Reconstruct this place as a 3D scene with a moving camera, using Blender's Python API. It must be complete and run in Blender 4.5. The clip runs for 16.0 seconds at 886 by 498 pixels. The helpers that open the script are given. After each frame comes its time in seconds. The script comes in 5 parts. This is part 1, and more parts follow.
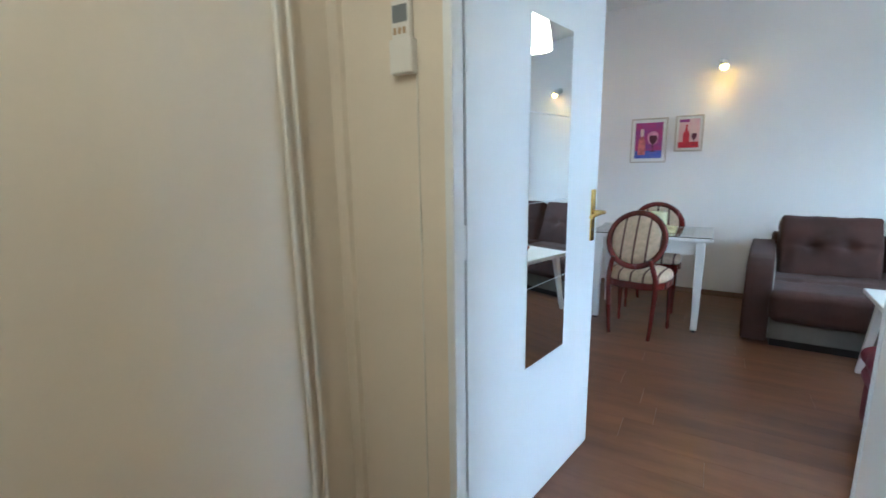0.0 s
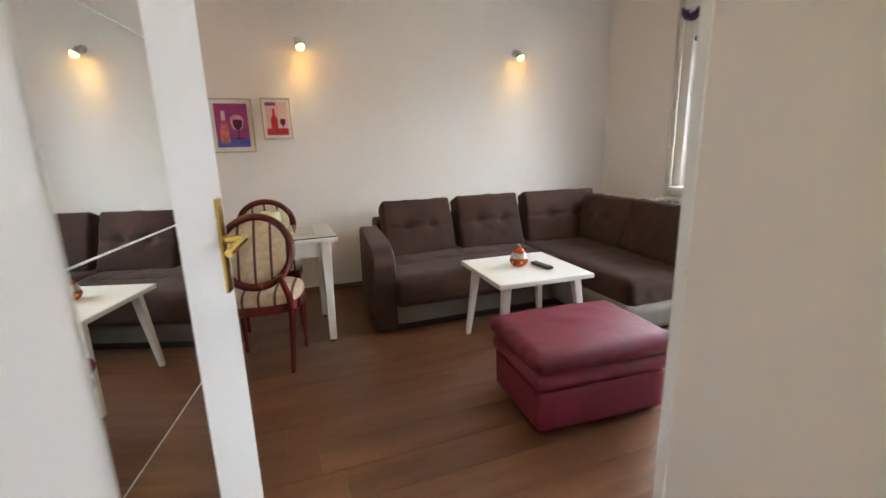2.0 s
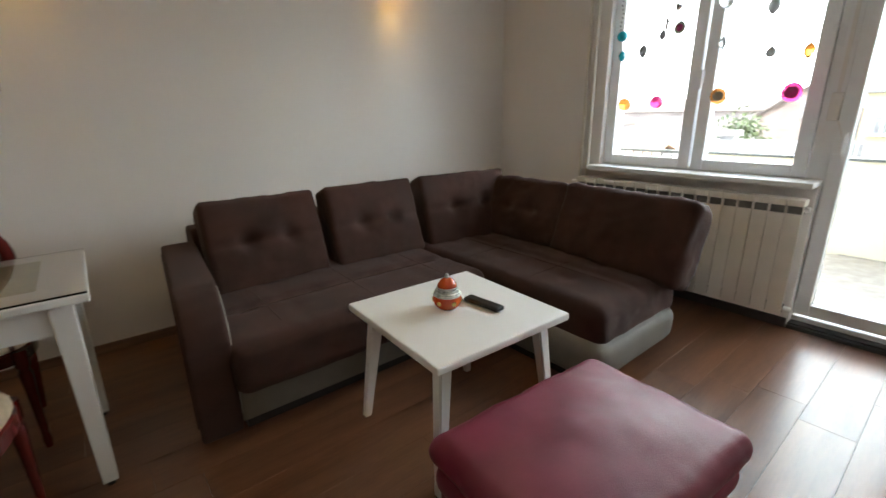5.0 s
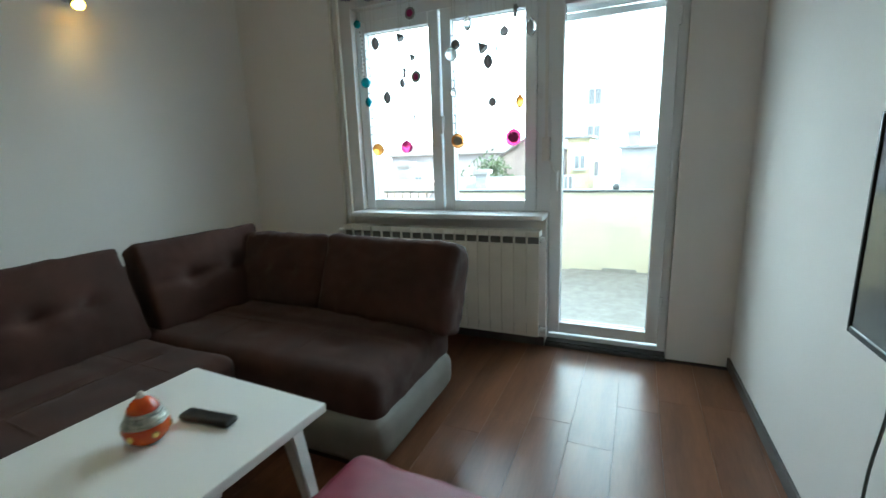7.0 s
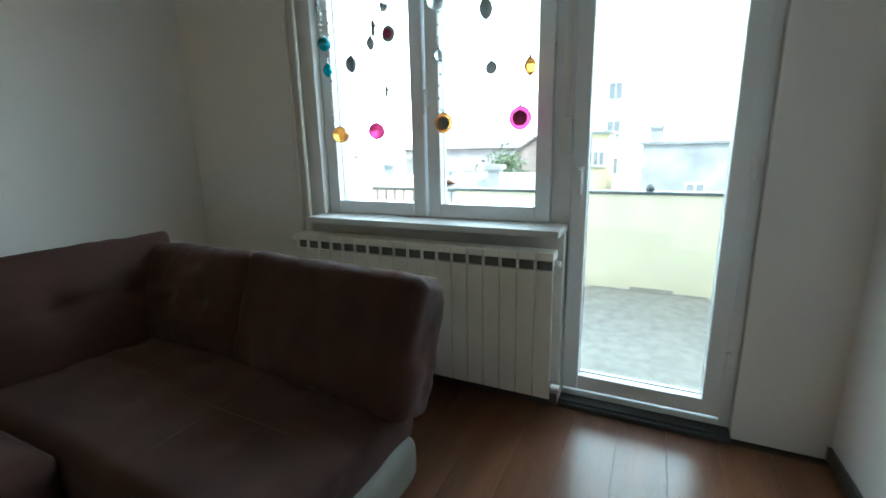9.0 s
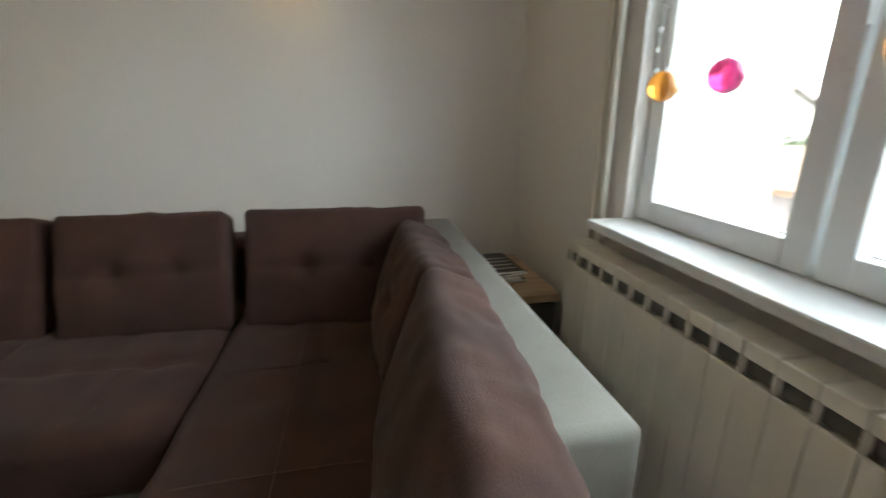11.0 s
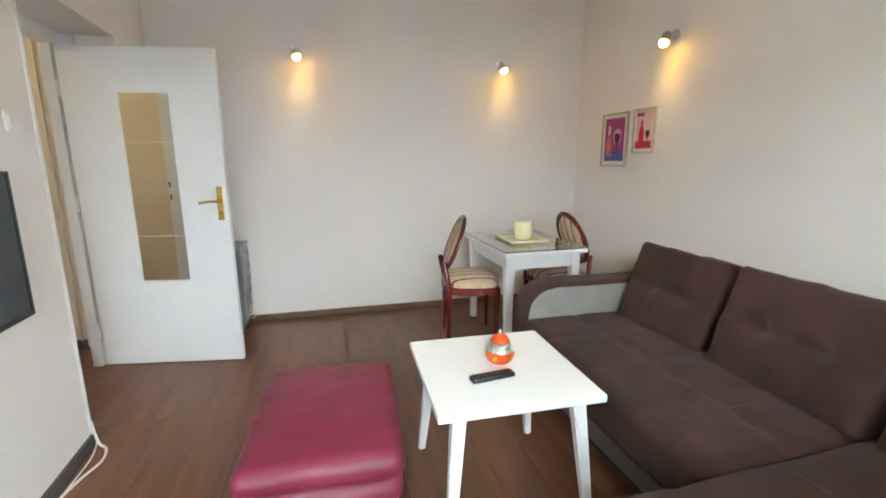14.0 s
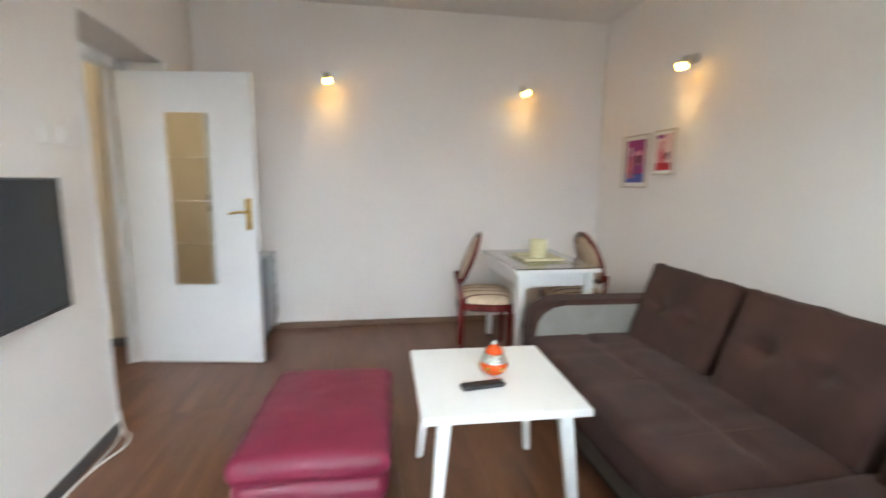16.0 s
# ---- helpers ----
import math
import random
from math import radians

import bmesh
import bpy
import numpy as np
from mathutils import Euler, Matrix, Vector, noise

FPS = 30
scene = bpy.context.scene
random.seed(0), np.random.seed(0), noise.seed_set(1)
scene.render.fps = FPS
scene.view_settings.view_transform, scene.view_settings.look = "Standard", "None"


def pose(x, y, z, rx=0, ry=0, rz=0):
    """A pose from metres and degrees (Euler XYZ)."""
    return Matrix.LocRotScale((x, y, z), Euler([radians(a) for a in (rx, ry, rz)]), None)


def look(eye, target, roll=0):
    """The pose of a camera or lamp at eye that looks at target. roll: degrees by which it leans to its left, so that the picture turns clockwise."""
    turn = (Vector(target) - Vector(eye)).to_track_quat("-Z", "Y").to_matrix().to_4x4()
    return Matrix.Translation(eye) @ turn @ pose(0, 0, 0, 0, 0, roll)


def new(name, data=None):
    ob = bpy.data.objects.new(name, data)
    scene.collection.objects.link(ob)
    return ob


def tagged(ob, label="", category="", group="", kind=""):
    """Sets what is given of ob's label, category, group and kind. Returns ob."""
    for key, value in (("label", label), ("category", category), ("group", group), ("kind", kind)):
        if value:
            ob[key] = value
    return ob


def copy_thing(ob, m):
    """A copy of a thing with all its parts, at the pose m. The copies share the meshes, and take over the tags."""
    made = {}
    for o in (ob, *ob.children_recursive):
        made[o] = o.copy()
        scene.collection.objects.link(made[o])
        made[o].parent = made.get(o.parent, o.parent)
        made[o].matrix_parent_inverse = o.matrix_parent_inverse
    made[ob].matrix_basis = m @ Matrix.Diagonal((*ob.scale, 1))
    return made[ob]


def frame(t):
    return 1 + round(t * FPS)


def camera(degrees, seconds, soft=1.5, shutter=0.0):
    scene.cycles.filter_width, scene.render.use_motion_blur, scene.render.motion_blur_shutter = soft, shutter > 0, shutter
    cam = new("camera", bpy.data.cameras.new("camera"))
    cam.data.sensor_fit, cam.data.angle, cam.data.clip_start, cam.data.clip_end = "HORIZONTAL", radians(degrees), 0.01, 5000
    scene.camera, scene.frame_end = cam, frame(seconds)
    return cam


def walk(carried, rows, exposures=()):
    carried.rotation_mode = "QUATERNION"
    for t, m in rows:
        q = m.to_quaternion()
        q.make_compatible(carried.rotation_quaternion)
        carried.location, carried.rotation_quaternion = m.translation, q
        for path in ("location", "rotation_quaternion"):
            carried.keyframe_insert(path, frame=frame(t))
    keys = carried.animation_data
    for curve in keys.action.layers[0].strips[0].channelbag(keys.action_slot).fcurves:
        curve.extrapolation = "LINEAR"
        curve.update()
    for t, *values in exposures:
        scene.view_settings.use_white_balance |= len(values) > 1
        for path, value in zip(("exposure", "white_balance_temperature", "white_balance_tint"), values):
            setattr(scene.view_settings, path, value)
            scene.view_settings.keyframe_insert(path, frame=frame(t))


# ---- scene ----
cam = camera(90.6, 16.0, shutter=0.5)
PATH = [
    (0, (1.304, -4.963, 1.316), (0.28, -3.287, 0.941), -1.0),
    (0.5, (1.151, -4.721, 1.323), (0.352, -2.921, 0.97), -1.7),
    (1, (1.026, -4.49, 1.317), (0.739, -2.537, 0.996), -1.7),
    (1.5, (0.946, -4.353, 1.326), (1.495, -2.472, 0.927), -3.1),
    (2, (1.005, -4.134, 1.301), (1.688, -2.309, 0.85), -1.6),
    (2.5, (1.091, -3.906, 1.294), (1.694, -2.045, 0.882), 0.5),
    (3, (1.192, -3.652, 1.27), (1.885, -1.823, 0.852), 1.0),
    (5.5, (1.426, -2.877, 1.269), (2.792, -1.542, 0.674), -1.3),
    (6, (1.459, -2.837, 1.256), (3.007, -1.694, 0.709), -1.7),
    (6.5, (1.581, -2.875, 1.267), (3.281, -1.939, 0.785), -1.9),
    (7, (1.785, -2.918, 1.271), (3.57, -2.121, 0.852), -2.1),
    (7.5, (1.969, -2.924, 1.25), (3.771, -2.159, 0.837), -2.0),
    (8, (2.176, -2.834, 1.238), (4.031, -2.207, 0.83), -2.3),
    (9.25, (2.67, -2.73, 1.235), (4.375, -1.81, 0.785), -0.8),
    (10.5, (3.239, -2.475, 1.25), (4.423, -0.945, 0.742), 0.6),
    (11, (3.619, -2.439, 1.241), (3.984, -0.559, 0.664), -0.1),
    (11.5, (3.685, -2.281, 1.278), (3.744, -0.385, 0.645), -0.6),
    (11.8, (3.748, -2.185, 1.288), (3.516, -0.287, 0.702), -0.7),
    (12, (3.781, -2.176, 1.305), (3.26, -0.338, 0.713), -1.4),
    (12.2, (3.849, -2.139, 1.277), (2.921, -0.46, 0.712), -1.0),
    (12.5, (3.949, -2.153, 1.274), (2.554, -0.846, 0.689), 0.4),
    (13, (4.013, -2.256, 1.315), (2.297, -1.417, 0.721), 0.3),
    (13.5, (3.993, -2.333, 1.302), (2.126, -1.811, 0.81), -0.5),
    (14, (4.004, -2.391, 1.356), (2.111, -1.88, 0.963), -0.3),
    (14.5, (4.034, -2.415, 1.378), (2.197, -1.66, 1.147), -0.0),
    (15, (4.066, -2.383, 1.373), (2.374, -1.333, 1.193), -1.1),
    (15.5, (4.077, -2.284, 1.356), (2.323, -1.346, 1.151), -1.2),
    (16, (4.12, -2.255, 1.331), (2.175, -1.902, 1.031), 0.7),
]
EXPOSURES = [(0.0, 3.60, 4700, -2), (0.5, 3.56, 5000, 2), (1.0, 3.46, 5700, 6), (1.5, 3.51, 5700, 6), (2.0, 3.41, 6400, 7), (2.5, 3.51, 5900, 6), (3.0, 3.33, 6300, 5), (5.5, 2.46, 6450, 3), (7.0, 2.16, 5500, -11), (8.0, 2.06, 5400, -13), (10.5, 1.97, 5700, -5), (11.0, 2.46, 6400, 0), (11.5, 3.01, 7900, 8), (12.0, 3.41, 6100, 6), (12.5, 3.46, 6200, 5), (13.5, 3.45, 6250, 2), (14.5, 3.36, 6150, 5), (15.5, 3.26, 6200, 6), (16.0, 3.35, 6100, 5)]
walk(cam, [(t, look(eye, target, roll)) for t, eye, target, roll in PATH], EXPOSURES)

# ---- world, sun, exposure ----
world = bpy.data.worlds.new("world")
scene.world = world
world.use_nodes = True
wn = world.node_tree.nodes
sky = wn.new("ShaderNodeTexSky")
sky.sky_type = "NISHITA"
sky.sun_disc = False
sky.sun_elevation, sky.sun_rotation = radians(48), radians(215)
sky.dust_density = 3.0
world.node_tree.links.new(sky.outputs[0], wn["Background"].inputs[0])
wn["Background"].inputs[1].default_value = 0.15
sun_data = bpy.data.lights.new("sun", "SUN")
sun_data.energy, sun_data.angle, sun_data.color = 1.2, radians(10), (1.0, 0.96, 0.9)
sun = new("sun", sun_data)
sun.matrix_world = look((-20, -29, 39), (0, 0, 0))

SKY_GLOW = 1.9

# ---- materials ----
def mat(name, color, rough=0.6, var=0.06, scale=4.0, bump=0.0, bscale=60.0, metal=0.0, second=None, sheen=0.0, coat=0.0, obj_random=0.0, emit=None, strength=0.0, mottle=0.5, stretch=(1, 1, 1), rvar=0.08):
    m = bpy.data.materials.new(name)
    m.use_nodes = True
    nt = m.node_tree
    b = nt.nodes["Principled BSDF"]
    tc = nt.nodes.new("ShaderNodeTexCoord")
    mp = nt.nodes.new("ShaderNodeMapping")
    mp.inputs["Scale"].default_value = stretch
    nt.links.new(tc.outputs["Object"], mp.inputs[0])
    n1 = nt.nodes.new("ShaderNodeTexNoise")
    n1.inputs["Scale"].default_value, n1.inputs["Detail"].default_value = scale, 5
    n2 = nt.nodes.new("ShaderNodeTexNoise")
    n2.inputs["Scale"].default_value, n2.inputs["Detail"].default_value = bscale, 3
    nt.links.new(mp.outputs[0], n1.inputs["Vector"])
    nt.links.new(mp.outputs[0], n2.inputs["Vector"])
    ramp = nt.nodes.new("ShaderNodeValToRGB")
    lo = second or tuple(max(0.0, c * (1 - 2 * var)) for c in color)
    hi = color if second else tuple(min(1.0, c * (1 + var)) for c in color)
    ramp.color_ramp.elements[0].color, ramp.color_ramp.elements[1].color = (*lo, 1), (*hi, 1)
    ramp.color_ramp.elements[0].position, ramp.color_ramp.elements[1].position = 0.3, 0.7
    mix = nt.nodes.new("ShaderNodeMath")
    mix.operation = "MULTIPLY_ADD"
    nt.links.new(n2.outputs[0], mix.inputs[0])
    mix.inputs[1].default_value = 0.3 * mottle
    sub = nt.nodes.new("ShaderNodeMath")
    sub.operation = "SUBTRACT"
    nt.links.new(n1.outputs[0], sub.inputs[0])
    sub.inputs[1].default_value = 0.15 * mottle
    nt.links.new(sub.outputs[0], mix.inputs[2])
    nt.links.new(mix.outputs[0], ramp.inputs[0])
    out = ramp.outputs[0]
    if obj_random:
        oi = nt.nodes.new("ShaderNodeObjectInfo")
        hs = nt.nodes.new("ShaderNodeHueSaturation")
        mr = nt.nodes.new("ShaderNodeMapRange")
        mr.inputs[3].default_value, mr.inputs[4].default_value = 1 - obj_random, 1 + obj_random
        nt.links.new(oi.outputs["Random"], mr.inputs[0])
        nt.links.new(mr.outputs[0], hs.inputs["Value"])
        nt.links.new(out, hs.inputs["Color"])
        add = nt.nodes.new("ShaderNodeVectorMath")
        add.operation = "MULTIPLY_ADD"
        add.inputs[1].default_value = (13, 29, 7)
        cx = nt.nodes.new("ShaderNodeCombineXYZ")
        for i in range(3):
            nt.links.new(oi.outputs["Random"], cx.inputs[i])
        nt.links.new(cx.outputs[0], add.inputs[0])
        nt.links.new(tc.outputs["Object"], add.inputs[2])
        nt.links.new(add.outputs[0], mp.inputs[0])
        out = hs.outputs[0]
    nt.links.new(out, b.inputs["Base Color"])
    rr = nt.nodes.new("ShaderNodeMapRange")
    rr.inputs[3].default_value, rr.inputs[4].default_value = max(0.02, rough - rvar), min(1.0, rough + rvar)
    nt.links.new(n1.outputs[0], rr.inputs[0])
    nt.links.new(rr.outputs[0], b.inputs["Roughness"])
    b.inputs["Metallic"].default_value = metal
    b.inputs["Sheen Weight"].default_value = sheen
    b.inputs["Coat Weight"].default_value = coat
    b.inputs["Coat Roughness"].default_value = 0.15
    if bump:
        bp = nt.nodes.new("ShaderNodeBump")
        bp.inputs["Strength"].default_value, bp.inputs["Distance"].default_value = min(1.0, bump), 0.004
        nt.links.new(n2.outputs[0], bp.inputs["Height"])
        nt.links.new(bp.outputs[0], b.inputs["Normal"])
    if emit:
        b.inputs["Emission Color"].default_value = (*emit, 1)
        b.inputs["Emission Strength"].default_value = strength
    return m


def glass_mat(name, tint=(1, 1, 1)):
    m = bpy.data.materials.new(name)
    m.use_nodes = True
    b = m.node_tree.nodes["Principled BSDF"]
    b.inputs["Base Color"].default_value = (*tint, 1)
    b.inputs["Transmission Weight"].default_value = 1.0
    b.inputs["Roughness"].default_value = 0.0
    b.inputs["IOR"].default_value = 1.45
    return m


M_WALL = mat("wall_paint", (0.80, 0.77, 0.745), 0.75, 0.015, 1.2, 0.12, 90)
M_HALL = mat("hall_paint", (0.75, 0.68, 0.575), 0.75, 0.03, 1.5, 0.12, 90)
M_CEIL = mat("ceiling_paint", (0.80, 0.78, 0.76), 0.85, 0.015, 1.5, 0.08, 80)
M_LAM = mat("laminate_oak", (0.190, 0.085, 0.045), 0.29, 0.2, 2.6, 0.05, 28, second=(0.103, 0.044, 0.023), obj_random=0.045, mottle=1.0, stretch=(0.5, 3.4, 1.0), rvar=0.025)
M_SKIRT = mat("skirting_brown", (0.2, 0.12, 0.08), 0.45, 0.15, 6, 0.1, 60, stretch=(0.4, 0.4, 4))
M_SKIRTD = mat("skirting_dark", (0.09, 0.08, 0.08), 0.5, 0.15, 6, 0.1, 60)
M_DOOR = mat("door_white", (0.80, 0.82, 0.84), 0.38, 0.015, 2, 0.05, 40)
M_PVC = mat("window_pvc", (0.82, 0.84, 0.86), 0.3, 0.01, 3, 0.0)
M_SILL = mat("sill_white", (0.78, 0.79, 0.8), 0.35, 0.03, 5, 0.05)
M_BRASS = mat("brass", (0.75, 0.52, 0.14), 0.22, 0.06, 20, 0.0, metal=1.0)
M_STEEL = mat("steel", (0.6, 0.6, 0.6), 0.3, 0.06, 20, 0.0, metal=1.0)
M_MIRROR = mat("mirror", (0.9, 0.92, 0.91), 0.0, 0.0, 1, 0.0, metal=1.0)
M_MIRROR.node_tree.nodes["Principled BSDF"].inputs["Roughness"].default_value = 0.01
for l in list(M_MIRROR.node_tree.links):
    if l.to_socket.name == "Roughness":
        M_MIRROR.node_tree.links.remove(l)
M_GLASS = glass_mat("window_glass")
M_SOFA = mat("brown_velour", (0.060, 0.0222, 0.0156), 0.92, 0.3, 5.5, 0.5, 320, sheen=0.05, second=(0.029, 0.0108, 0.0077), mottle=1.5)
M_SEAM = mat("sofa_stitching", (0.085, 0.047, 0.039), 0.8, 0.1, 30)
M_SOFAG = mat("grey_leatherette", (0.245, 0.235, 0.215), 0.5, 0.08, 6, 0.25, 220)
# Darker copy of the grey leatherette; the plinth's shade is in its colour.
M_SOFAB = mat("shaded_taupe_leatherette", (0.165, 0.152, 0.132), 0.5, 0.1, 6, 0.25, 220)
M_WHITE = mat("white_lacquer", (0.76, 0.76, 0.75), 0.38, 0.015, 3, 0.04, 60)
M_RED = mat("burgundy_leather", (0.175, 0.0150, 0.042), 0.46, 0.09, 7, 0.2, 260)
M_MAHOG = mat("mahogany", (0.125, 0.017, 0.015), 0.25, 0.25, 9, 0.05, 60, coat=0.4, stretch=(1, 1, 0.3))
M_CREAM = mat("cream_ceramic", (0.72, 0.68, 0.42), 0.2, 0.05, 12, 0.0)
M_BLACK = mat("black_plastic", (0.015, 0.015, 0.017), 0.35, 0.1, 30, 0.05)
M_SCREEN = mat("tv_screen", (0.012, 0.016, 0.02), 0.12, 0.05, 10, 0.0)
M_PLAST = mat("white_plastic", (0.78, 0.77, 0.74), 0.4, 0.02, 10, 0.0)
M_RADI = mat("radiator_enamel", (0.78, 0.75, 0.68), 0.35, 0.03, 6, 0.03)
M_DARK = mat("dark_gap", (0.05, 0.05, 0.05), 0.7, 0.1, 10)
# Grey that stands for the shade inside the radiator slots.
M_SLOT = mat("slot_shade_grey", (0.17, 0.17, 0.165), 0.6, 0.1, 10)
M_GREY = mat("heater_grey", (0.20, 0.22, 0.245), 0.4, 0.06, 8, 0.05)
M_GREYL = mat("heater_pale_grey", (0.34, 0.365, 0.39), 0.4, 0.06, 8, 0.05)
M_PIPE = mat("painted_pipe", (0.72, 0.69, 0.62), 0.4, 0.03, 6, 0.03)
M_CONC = mat("concrete", (0.38, 0.36, 0.325), 0.85, 0.09, 14, 0.6, 70)
M_YELL = mat("yellow_render", (0.77, 0.71, 0.55), 0.9, 0.05, 3, 0.5, 120)
M_WOODL = mat("pale_wood", (0.5, 0.36, 0.22), 0.5, 0.15, 6, 0.1, 60, stretch=(0.4, 3, 3))
M_FRAME = mat("frame_wood", (0.55, 0.48, 0.40), 0.45, 0.08, 10, 0.05, 60)
M_MAT_BOARD = mat("mat_board", (0.8, 0.77, 0.72), 0.8, 0.02, 10)


def stripe_mat(name, base, dark, period, axis):
    """Striped upholstery: cream damask with thin dark double stripes."""
    m = mat(name, base, 0.75, 0.1, 30, 0.3, 200)
    nt = m.node_tree
    b = nt.nodes["Principled BSDF"]
    tc = nt.nodes.new("ShaderNodeTexCoord")
    sp = nt.nodes.new("ShaderNodeSeparateXYZ")
    nt.links.new(tc.outputs["Object"], sp.inputs[0])
    mo = nt.nodes.new("ShaderNodeMath")
    mo.operation = "PINGPONG"
    nt.links.new(sp.outputs[axis], mo.inputs[0])
    mo.inputs[1].default_value = period / 2
    gt = nt.nodes.new("ShaderNodeMath")
    gt.operation = "LESS_THAN"
    gt.inputs[1].default_value = period * 0.085
    nt.links.new(mo.outputs[0], gt.inputs[0])
    mx = nt.nodes.new("ShaderNodeMix")
    mx.data_type = "RGBA"
    nt.links.new(gt.outputs[0], mx.inputs[0])
    old = b.inputs["Base Color"].links[0].from_socket
    nt.links.new(old, mx.inputs[6])
    mx.inputs[7].default_value = (*dark, 1)
    nt.links.new(mx.outputs[2], b.inputs["Base Color"])
    return m


M_STRIPE = stripe_mat("striped_fabric", (0.60, 0.47, 0.33), (0.10, 0.045, 0.035), 0.088, 0)

# ---- mesh helpers ----
ORIGIN = {}


def thing(name, loc, label, category, rz=0.0, group="", kind="", at_world=True):
    """An Empty at the thing's base. With at_world the parts are given in world metres, else in the thing's own."""
    ob = new(name)
    ob.empty_display_size = 0.1
    ob.matrix_basis = pose(*loc, 0, 0, rz)
    if at_world:
        ORIGIN[ob.name] = Vector(loc)
    return tagged(ob, label, category, group, kind)


def part(name, bm, material, parent=None, label="", smooth=False, angle=None):
    me = bpy.data.meshes.new(name)
    root = parent
    while root is not None and root.parent is not None:
        root = root.parent
    if root is not None and root.name in ORIGIN:
        bmesh.ops.translate(bm, verts=bm.verts, vec=-ORIGIN[root.name])
    bmesh.ops.recalc_face_normals(bm, faces=bm.faces)
    if smooth:
        for f in bm.faces:
            f.smooth = True
        if angle:
            for e in bm.edges:
                if len(e.link_faces) == 2 and e.calc_face_angle(0) > radians(angle):
                    e.smooth = False
    bm.to_mesh(me)
    bm.free()
    me.materials.append(material)
    ob = new(name, me)
    ob.parent = parent
    if label:
        ob["label"] = label
    return ob


def solid(name, bm, material, label, category="", kind="", group="", smooth=False, angle=None):
    """A thing that is one mesh."""
    return tagged(part(name, bm, material, None, "", smooth, angle), label, category, group, kind)


def B(*boxes, bevel=0.0, seg=2):
    """A bmesh of boxes (x0, x1, y0, y1, z0, z1)."""
    bm = bmesh.new()
    for x0, x1, y0, y1, z0, z1 in boxes:
        r = bmesh.ops.create_cube(bm, size=1.0, matrix=Matrix.Translation(((x0 + x1) / 2, (y0 + y1) / 2, (z0 + z1) / 2)) @ Matrix.Diagonal((abs(x1 - x0), abs(y1 - y0), abs(z1 - z0), 1)))
    if bevel:
        bmesh.ops.bevel(bm, geom=list(bm.edges), offset=bevel, segments=seg, affect="EDGES", profile=0.6)
    return bm


def cyl(bm, a, b, r0, r1=None, n=12, caps=True):
    a, b = Vector(a), Vector(b)
    d = b - a
    m = Matrix.Translation((a + b) / 2) @ d.to_track_quat("Z", "Y").to_matrix().to_4x4()
    bmesh.ops.create_cone(bm, cap_ends=caps, segments=n, radius1=r0, radius2=r0 if r1 is None else r1, depth=d.length, matrix=m)
    return bm


def C(a, b, r0, r1=None, n=12):
    return cyl(bmesh.new(), a, b, r0, r1, n)


def lathe(profile, centre=(0, 0, 0), n=24):
    """Turns (radius, height) round the z axis through centre."""
    bm = bmesh.new()
    rings = []
    for r, z in profile:
        rings.append([bm.verts.new((centre[0] + r * math.cos(2 * math.pi * i / n), centre[1] + r * math.sin(2 * math.pi * i / n), centre[2] + z)) for i in range(n)])
    for p, q in zip(rings, rings[1:]):
        for i in range(n):
            bm.faces.new((p[i], p[(i + 1) % n], q[(i + 1) % n], q[i]))
    bm.faces.new(rings[0][::-1])
    bm.faces.new(rings[-1])
    return bm


def tube(points, r, n=8):
    """A round tube along points."""
    bm = bmesh.new()
    pts = [Vector(p) for p in points]
    rings = []
    for i, p in enumerate(pts):
        d = (pts[min(i + 1, len(pts) - 1)] - pts[max(i - 1, 0)]).normalized()
        s = d.cross(Vector((0.31, 0.17, 0.93)))
        if s.length < 0.05:
            s = d.cross(Vector((1, 0, 0)))
        s.normalize()
        u = d.cross(s)
        rr = r[i] if isinstance(r, (list, tuple)) else r
        rings.append([bm.verts.new(p + rr * (math.cos(2 * math.pi * k / n) * s + math.sin(2 * math.pi * k / n) * u)) for k in range(n)])
    for p, q in zip(rings, rings[1:]):
        for k in range(n):
            bm.faces.new((p[k], p[(k + 1) % n], q[(k + 1) % n], q[k]))
    bm.faces.new(rings[0][::-1])
    bm.faces.new(rings[-1])
    return bm


def curve_pts(ctrl, n=8):
    """Catmull-Rom points through ctrl."""
    c = [Vector(p) for p in ctrl]
    c = [2 * c[0] - c[1]] + c + [2 * c[-1] - c[-2]]
    out = []
    for i in range(1, len(c) - 2):
        for k in range(n):
            t = k / n
            out.append(0.5 * (2 * c[i] + (c[i + 1] - c[i - 1]) * t + (2 * c[i - 1] - 5 * c[i] + 4 * c[i + 1] - c[i + 2]) * t * t + (3 * c[i] - c[i - 1] - 3 * c[i + 1] + c[i + 2]) * t ** 3))
    out.append(c[-2])
    return out


